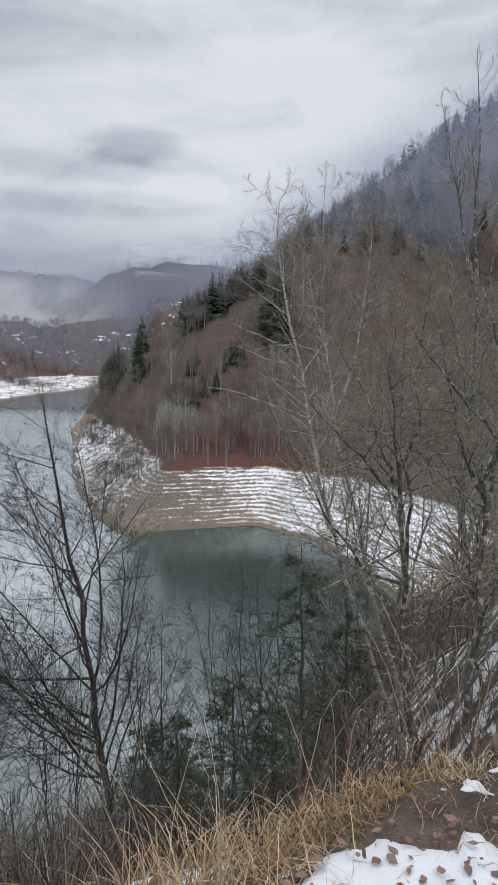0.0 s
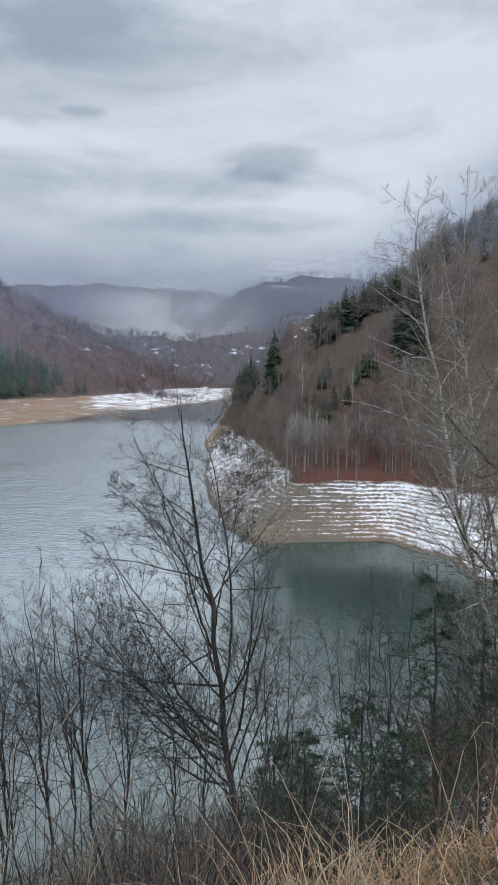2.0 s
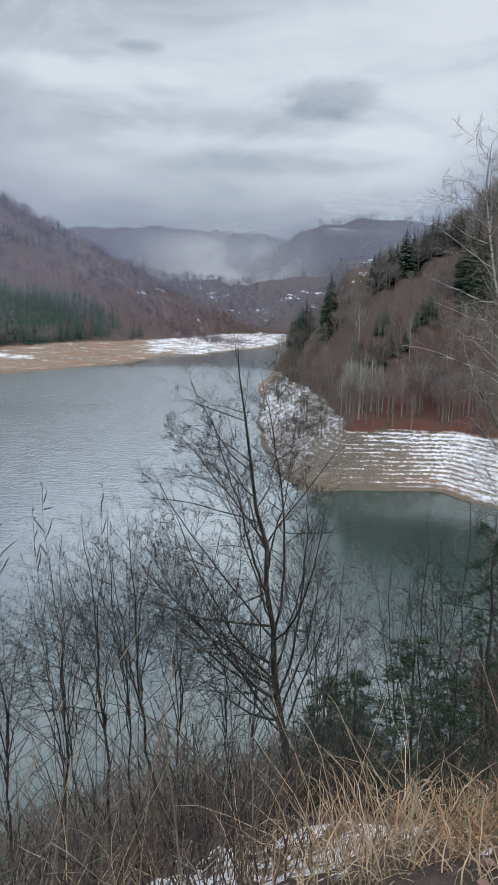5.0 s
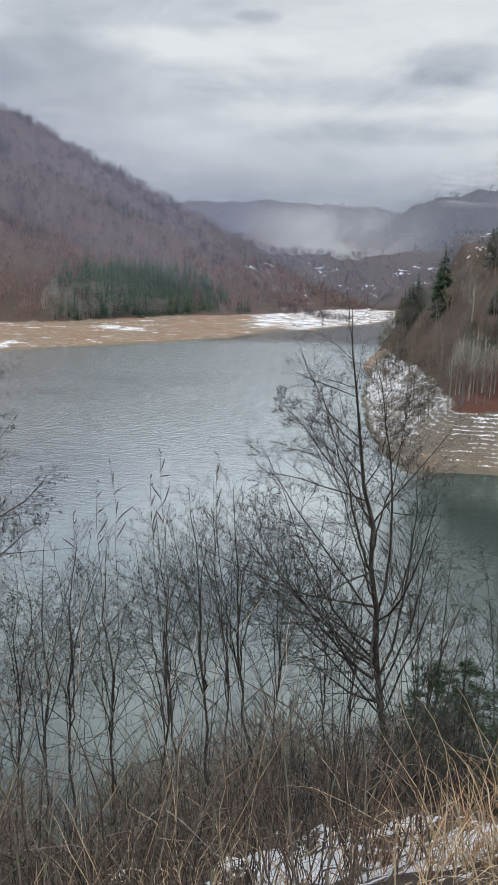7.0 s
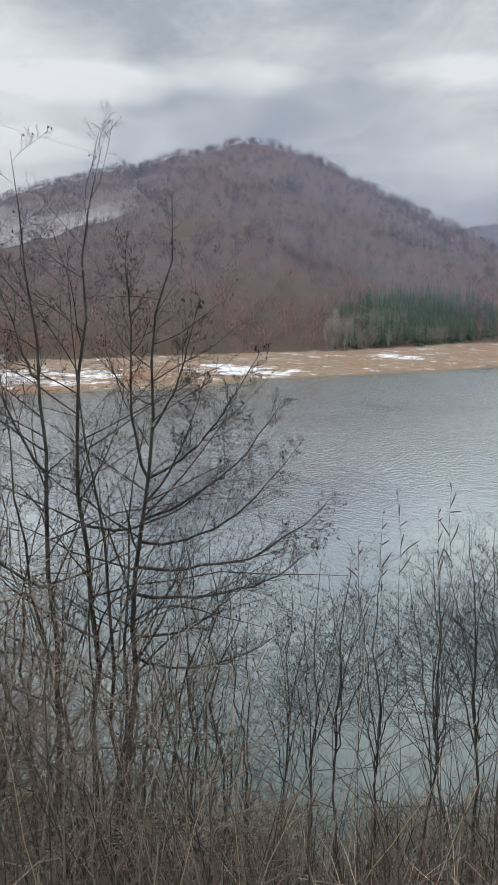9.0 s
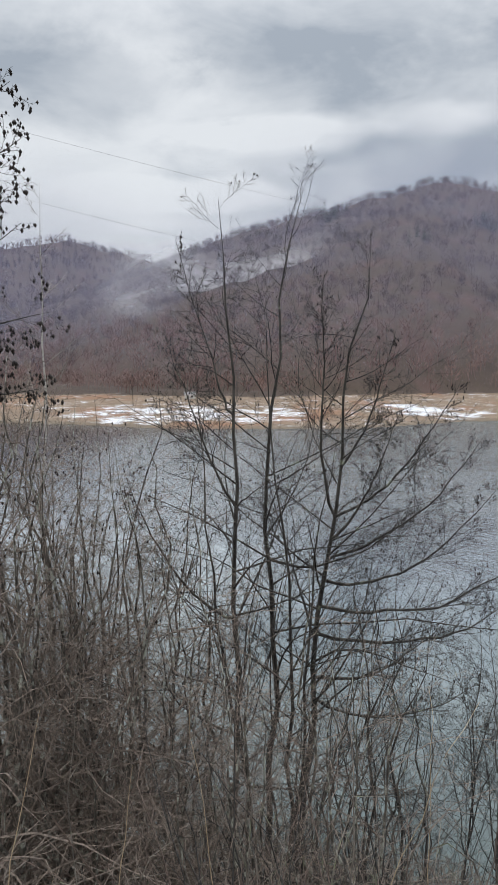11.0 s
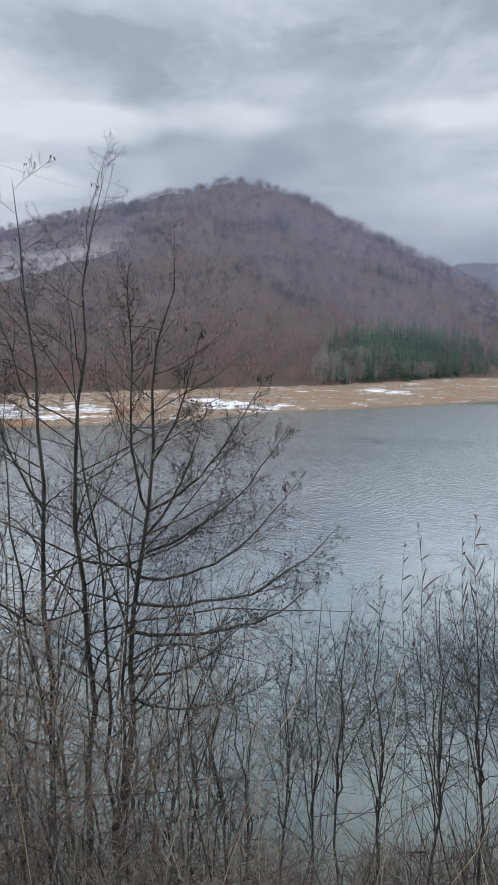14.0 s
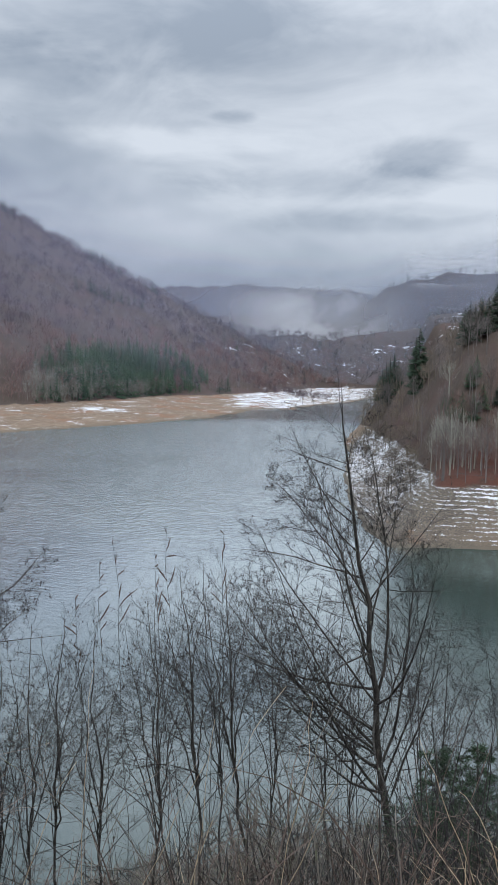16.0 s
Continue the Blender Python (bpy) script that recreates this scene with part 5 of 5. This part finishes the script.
for i, (az, d, h) in enumerate(((78, 2.9, 0.7), (83, 3.0, 0.8), (73, 3.1, 0.6), (68, 3.3, 0.7), (62, 3.2, 0.55), (88, 2.9, 0.7), (56, 3.1, 0.6), (50, 3.4, 0.7), (44, 3.3, 0.75), (38, 3.5, 0.8), (32, 3.4, 0.8), (26, 3.6, 0.8), (20, 3.6, 0.8), (15, 3.5, 0.8))):
    grass_tuft(az, d, h, 45, 640 + i, M_STRAW, "thin tuft of dry grass among dead stems", 0.3)


def grass_stalk(az, d, top_az, top_el, top_d, seed, label="long bent dry grass stalk", bow=0.25, mat=M_STRAW, rad=0.0032, seed_head=False):
    r = np.random.default_rng(seed)
    f = polar(az, d)
    e = thing("grass_stalk", (*f, height_at(*f)), label, "grass", "long stalks on the verge")
    P = stem_line((0, 0, -0.05), up(top_az, top_el, top_d, f), (0, 0, bow), 12, r, 0.006)
    v, fc = tubes(P[None], (rad * (1 - 0.7 * np.linspace(0, 1, 12)))[None], 4)
    part("stalk", mesh_of("stalk", v, fc, mat, True), e)
    if seed_head:
        Q, S = branches(P[None], np.full((1, 12), rad), 6, 0.82, 1.0, 0.055, 38, 0.1, 4, r, thin=0.003, lift=0.0)
        S = np.repeat(np.array([[0.002, 0.0045, 0.0045, 0.0015]]), len(Q), 0)
        for q, w in zip(Q, S):
            v, fc = tubes(q[None], w[None], 4)
            part("seed_head", mesh_of("seed_head", v, fc, M_SEED), e, "dark dry seed head")


# stalks over the verge: foot bearing, distance, tip bearing, elevation, distance
for i, (az, d, ta, te, td, bw) in enumerate(((-6.5, 3.2, -2.0, -24.5, 3.4, 0.05), (-14.5, 3.6, -8.6, -19.5, 3.8, 0.12), (-7.5, 3.3, -6.8, -26.0, 3.3, 0.08), (-16.5, 3.6, -15.0, -22.0, 3.6, 0.1), (-18.0, 3.6, -19.5, -20.5, 3.6, 0.1), (2.0, 3.2, 3.8, -27.5, 3.3, 0.1), (-16.8, 3.4, -9.2, -17.2, 3.9, 0.16), (-17.4, 3.5, -12.0, -21.5, 3.8, 0.2), (-16.2, 3.4, -11.0, -24.0, 3.5, 0.16), (-17.8, 3.4, -16.4, -19.8, 3.6, 0.1), (-18.2, 3.5, -21.0, -18.0, 3.6, 0.15), (-8.0, 3.1, -9.8, -27.0, 3.2, 0.2), (-4.0, 3.1, -8.8, -26.0, 3.3, 0.3), (-15.6, 3.5, -13.2, -26.5, 3.4, 0.22),
                                             (7.5, 3.2, 12.5, -30.0, 3.2, 0.16), (4.0, 3.1, 9.5, -29.0, 3.2, 0.1), (8.0, 3.3, 15.5, -27.0, 3.2, 0.06), (36, 3.6, 24.5, -24.0, 3.6, 0.2), (44, 3.4, 31.0, -28.5, 3.3, 0.1), (30, 3.6, 20.0, -29.0, 3.5, 0.1),
                                             (52, 3.4, 40.0, -27.5, 3.4, 0.15), (57, 3.3, 46.0, -24.0, 3.4, 0.22), (33, 3.8, 29.5, -26.0, 3.8, 0.1), (48, 3.7, 49.0, -23.5, 3.7, 0.1), (62, 3.4, 66.0, -24.5, 3.4, 0.1), (80, 3.2, 76.0, -24.0, 3.2, 0.1), (40, 4.0, 38.0, -22.0, 4.0, 0.15),
                                             (26, 3.8, 22.0, -25.0, 3.9, 0.1), (74, 3.3, 70.0, -28.0, 3.3, 0.1))):
    grass_stalk(az, d, ta, te, td, 700 + i, bow=bw)
for i, (az, d, ta, te, td) in enumerate(((28.5, 5.6, 27.2, -12.8, 5.5), (30.5, 5.3, 31.8, -12.9, 5.1), (31.5, 5.3, 32.6, -14.5, 5.2), (35.0, 5.2, 36.6, -15.0, 5.2), (34.5, 5.3, 35.6, -13.8, 5.3), (37.0, 5.0, 38.5, -17.0, 5.0))):
    grass_stalk(az, d, ta, te, td, 740 + i, "tall dead stalk with a dark seed head", 0.02, M_TWIG, 0.004, True)

# snow with fallen leaves on the verge: foot bearing and reach of each patch
def snow_patch(x0, x1, y0, y1, high, seed, label):
    sx, sy = np.meshgrid(np.linspace(x0, x1, 60), np.linspace(y0, y1, 44), indexing="ij")
    u, v = (sx - x0) / (x1 - x0), (sy - y0) / (y1 - y0)
    rim = np.minimum(np.minimum(u, 1 - u) * (x1 - x0), np.minimum(v, 1 - v) * (y1 - y0)) / 0.16
    rim = rim + 0.45 * bumps(sx, sy, 0.30, seed) + 0.25 * bumps(sx, sy, 0.11, seed + 1) - 0.55
    top = np.clip(rim, 0, 1) ** 0.7 * high - 0.02 - 0.05 * np.clip(-rim, 0, 1) + (0.006 * bumps(sx, sy, 0.22, seed + 2) + 0.003 * bumps(sx, sy, 0.07, seed + 3)) * np.clip(rim, 0, 1)
    i = np.arange(60 * 44).reshape(60, 44)
    F = np.stack([i[:-1, :-1], i[1:, :-1], i[1:, 1:], i[:-1, 1:]], -1).reshape(-1, 4)
    ob = new("snow_patch", mesh_of("snow_patch", np.stack([sx, sy, land_height(sx, sy) + top], -1).reshape(-1, 3), F, M_SNOW, True))
    tagged(ob, label, "snow", "snow on the verge")


snow_patch(0.08, 1.7, 1.35, 2.52, 0.046, 71, "thin patch of old snow strewn with brown leaves")
snow_patch(0.62, 1.05, 2.62, 2.86, 0.05, 75, "small scrap of snow among dry grass")
snow_patch(0.95, 1.5, 2.75, 3.15, 0.05, 79, "small scrap of snow among dry grass")
snow_patch(0.2, 0.5, 2.6, 2.8, 0.045, 83, "small scrap of snow among dry grass")


def mossy_stone(az, d, size, seed, label):
    r = np.random.default_rng(seed)
    x, y = polar(az, d)
    bm = bmesh.new()
    bmesh.ops.create_icosphere(bm, subdivisions=4, radius=1.0)
    V = np.array([v.co[:] for v in bm.verts])
    k = 1 + 0.16 * bumps(V[:, 0] + V[:, 2], V[:, 1] - V[:, 2] * 0.7, 1.5, seed) + 0.05 * bumps(V[:, 0] - V[:, 2], V[:, 1] + V[:, 2], 0.45, seed + 1)
    V = np.clip(V * k[:, None], -1.1, 0.97) * np.array(size)
    F = np.array([[v.index for v in f.verts] for f in bm.faces])
    bm.free()
    ob = new("mossy_stone", mesh_of("mossy_stone", V, F, M_STONE, True))
    ob.location = (x, y, height_at(x, y) + size[2] * 0.45)
    tagged(ob, label, "stone")


mossy_stone(-22.4, 3.7, (0.2, 0.2, 0.22), 90, "mossy brown stone among the grass on the verge")


def leaf_mesh(seed, mat):
    r = np.random.default_rng(seed)
    t = np.linspace(0, 1, 6)
    w = 0.42 * np.sin(np.pi * t ** 0.8) * (1 - 0.25 * t)
    curl = r.uniform(0.02, 0.22)
    v = []
    for i in range(6):
        for s in (-1, 0, 1):
            v.append((t[i] - 0.5, s * w[i], curl * (s * s * w[i] + (t[i] - 0.5) ** 2 * 0.7) + r.normal(0, 0.02)))
    f = [(i * 3 + j, i * 3 + j + 1, i * 3 + j + 4, i * 3 + j + 3) for i in range(5) for j in (0, 1)]
    return mesh_of("fallen_leaf", v, f, mat, True)


LEAVES = [leaf_mesh(i, M_LEAF if i % 3 else M_LEAFOLD) for i in range(6)]
r = np.random.default_rng(800)
for i in range(190):
    x, y = 1.0 - 0.9 * r.uniform(0, 1) ** 1.6, r.uniform(1.6, 2.5)
    size = r.uniform(0.02, 0.052)
    ob = new("fallen_leaf", LEAVES[i % 6])
    ob.matrix_world = Matrix.LocRotScale((x, y, height_at(x, y) + 0.036), Euler((r.normal(0, 0.22), r.normal(0, 0.22), r.uniform(0, 6.28))), (size, size * r.uniform(0.6, 1.0), size))
    tagged(ob, "curled brown fallen leaf on the snowy verge", "leaf", "fallen leaves on the verge")

# ---------------------------------------------------------------- mist and painted haze sheets
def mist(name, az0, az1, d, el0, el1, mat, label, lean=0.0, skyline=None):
    """A curved see-through sheet; with a skyline (rows of bearing and elevation) its upper rim follows the hills
    behind it.
    """
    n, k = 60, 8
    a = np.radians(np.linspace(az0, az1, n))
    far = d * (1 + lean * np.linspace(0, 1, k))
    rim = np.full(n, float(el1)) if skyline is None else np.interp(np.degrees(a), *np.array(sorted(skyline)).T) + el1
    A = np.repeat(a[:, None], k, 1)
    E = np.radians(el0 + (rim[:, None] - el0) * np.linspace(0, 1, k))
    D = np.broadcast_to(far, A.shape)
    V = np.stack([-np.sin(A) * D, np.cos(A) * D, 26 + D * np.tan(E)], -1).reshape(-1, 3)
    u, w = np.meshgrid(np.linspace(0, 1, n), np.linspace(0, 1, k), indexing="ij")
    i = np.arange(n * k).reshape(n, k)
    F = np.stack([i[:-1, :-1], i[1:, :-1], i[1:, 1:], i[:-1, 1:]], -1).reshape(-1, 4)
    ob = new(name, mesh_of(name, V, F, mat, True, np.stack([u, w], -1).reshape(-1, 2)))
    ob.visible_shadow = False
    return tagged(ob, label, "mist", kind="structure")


WHITE = (0.97, 0.98, 0.99)
mist("backdrop_mist_valley", 8.0, 26, 1080, 1.2, 7.9, material("valley_mist", mist_haze_nodes(WHITE, 0.008, 0.92, stretch=(1, 1, 2.0), soft=(0.22, 0.58), floor=0.45, edge=0.45)), "white mist lying in the valley between the hills", 0.02)
# the far hill's aerial haze is painted on this blue sheet
mist("backdrop_haze_far", -10, 44, 2400, -0.5, 10.5, material("far_haze_tint", mist_haze_nodes((0.32, 0.39, 0.54), 0.002, 0.52, soft=(0.2, 0.5), floor=0.8)), "see-through sheet painted as blue haze before the farthest hill")
mist("backdrop_mist_hump", -6, 11, 1400, 6.2, 10.0, material("hump_mist", mist_haze_nodes(WHITE, 0.006, 0.8, soft=(0.34, 0.66))), "cloud drifting over the round hill", 0.3)
mist("backdrop_mist_notch", 52, 72, 560, 2.5, 10.0, material("notch_mist", mist_haze_nodes(WHITE, 0.009, 0.62, soft=(0.32, 0.62))), "wisps of mist on the mountain's shoulder", 0.22)
mist("backdrop_mist_face", 40, 56, 700, 3.0, 11.0, material("face_mist", mist_haze_nodes(WHITE, 0.014, 0.5, soft=(0.50, 0.72))), "faint wisps of mist on the mountain")
# aerial haze painted as tint on thin see-through sheets, layer behind layer
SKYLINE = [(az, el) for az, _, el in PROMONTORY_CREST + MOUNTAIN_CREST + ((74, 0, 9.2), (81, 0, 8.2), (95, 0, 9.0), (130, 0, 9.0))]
thin_haze_tint = material("thin_haze_tint", mist_haze_nodes((0.46, 0.48, 0.68), 0.004, 0.14, soft=(0.2, 0.5), floor=0.8))
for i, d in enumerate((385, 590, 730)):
    mist("backdrop_haze_%d" % (i + 1), 12, 130, d, -4.0, 7.0, thin_haze_tint, "see-through sheet painted as thin blue haze over the wooded mountain", skyline=SKYLINE)
mist("backdrop_haze_4", -20, 34, 950, -4.0, 12.0, material("valley_haze_tint", mist_haze_nodes((0.36, 0.42, 0.56), 0.004, 0.32, soft=(0.2, 0.5), floor=0.8)), "see-through sheet painted as thin blue haze in the valley")
mist("backdrop_haze_8", -20, 17, 1330, -1.0, 3.5, material("hill_haze_tint", mist_haze_nodes((0.34, 0.41, 0.56), 0.004, 0.40, soft=(0.2, 0.5), floor=0.8)), "see-through sheet painted as blue haze before the round hill", skyline=[(17, 3.0), (13, 5.0), (10, 7.4), (5, 8.3), (-20, 8.5)])
slope_haze_tint = material("slope_haze_tint", mist_haze_nodes((0.50, 0.60, 0.80), 0.008, 0.30, soft=(0.25, 0.55), floor=0.6))
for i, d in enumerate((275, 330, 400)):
    mist("backdrop_haze_%d" % (i + 5), -60, 8, d, -2.0, 6.5, slope_haze_tint, "see-through sheet painted as blue haze over the upper slope", skyline=SKYLINE)

# ---------------------------------------------------------------- wires and hut
def cable(az0, d0, el0, az1, d1, el1, sag, label):
    a = np.array([*polar(az0, d0), 26 + d0 * math.tan(radians(el0))])
    b = np.array([*polar(az1, d1), 26 + d1 * math.tan(radians(el1))])
    t = np.linspace(0, 1, 60)[:, None]
    P = a * (1 - t) + b * t - np.array([0, 0, sag]) * 4 * t * (1 - t)
    v, f = tubes(P[None], np.full((1, 60), 0.022), 4)
    tagged(new("power_line", mesh_of("power_line", v, f, M_WIRE, True)), label, "cable", "power lines across the lake")


cable(80, 150, 16.6, 16, 440, 3.0, 8, "thin dark power line sagging across the lake")
cable(80, 152, 12.2, 16, 442, 1.8, 12, "thin dark power line sagging across the lake")

# pale hut on the far bank
x, y = polar(64.2, 352)
hut = thing("hut", (x, y, height_at(x, y) - 0.2), "small pale hut with a grey roof on the far bank", "hut")
hut.rotation_euler = (0, 0, radians(64))


def block(lo, hi):
    (a, b, c), (d, e, g) = lo, hi
    v = [(a, b, c), (d, b, c), (d, e, c), (a, e, c), (a, b, g), (d, b, g), (d, e, g), (a, e, g)]
    return np.array(v, float), np.array([(0, 3, 2, 1), (4, 5, 6, 7), (0, 1, 5, 4), (1, 2, 6, 5), (2, 3, 7, 6), (3, 0, 4, 7)])


part("wall", mesh_of("wall", *block((-2.6, -1.8, 0), (2.6, 1.8, 2.4)), M_PLASTER), hut, "pale plaster wall")
v = np.array([(-2.9, -2.1, 2.35), (2.9, -2.1, 2.35), (2.9, 2.1, 2.35), (-2.9, 2.1, 2.35), (-2.9, 0, 3.7), (2.9, 0, 3.7)])
part("roof", mesh_of("roof", v, np.array([(0, 1, 5), (0, 5, 4), (2, 3, 4), (2, 4, 5), (0, 4, 3), (1, 2, 5), (0, 3, 2), (0, 2, 1)]), M_ROOF), hut, "grey pitched roof")
part("door", mesh_of("door", *block((-1.6, -1.86, 0.1), (-0.7, -1.79, 2.0)), M_GLASSDARK), hut, "dark door")
part("window", mesh_of("window", *block((0.5, -1.86, 0.9), (1.6, -1.79, 1.8)), M_GLASSDARK), hut, "dark window")
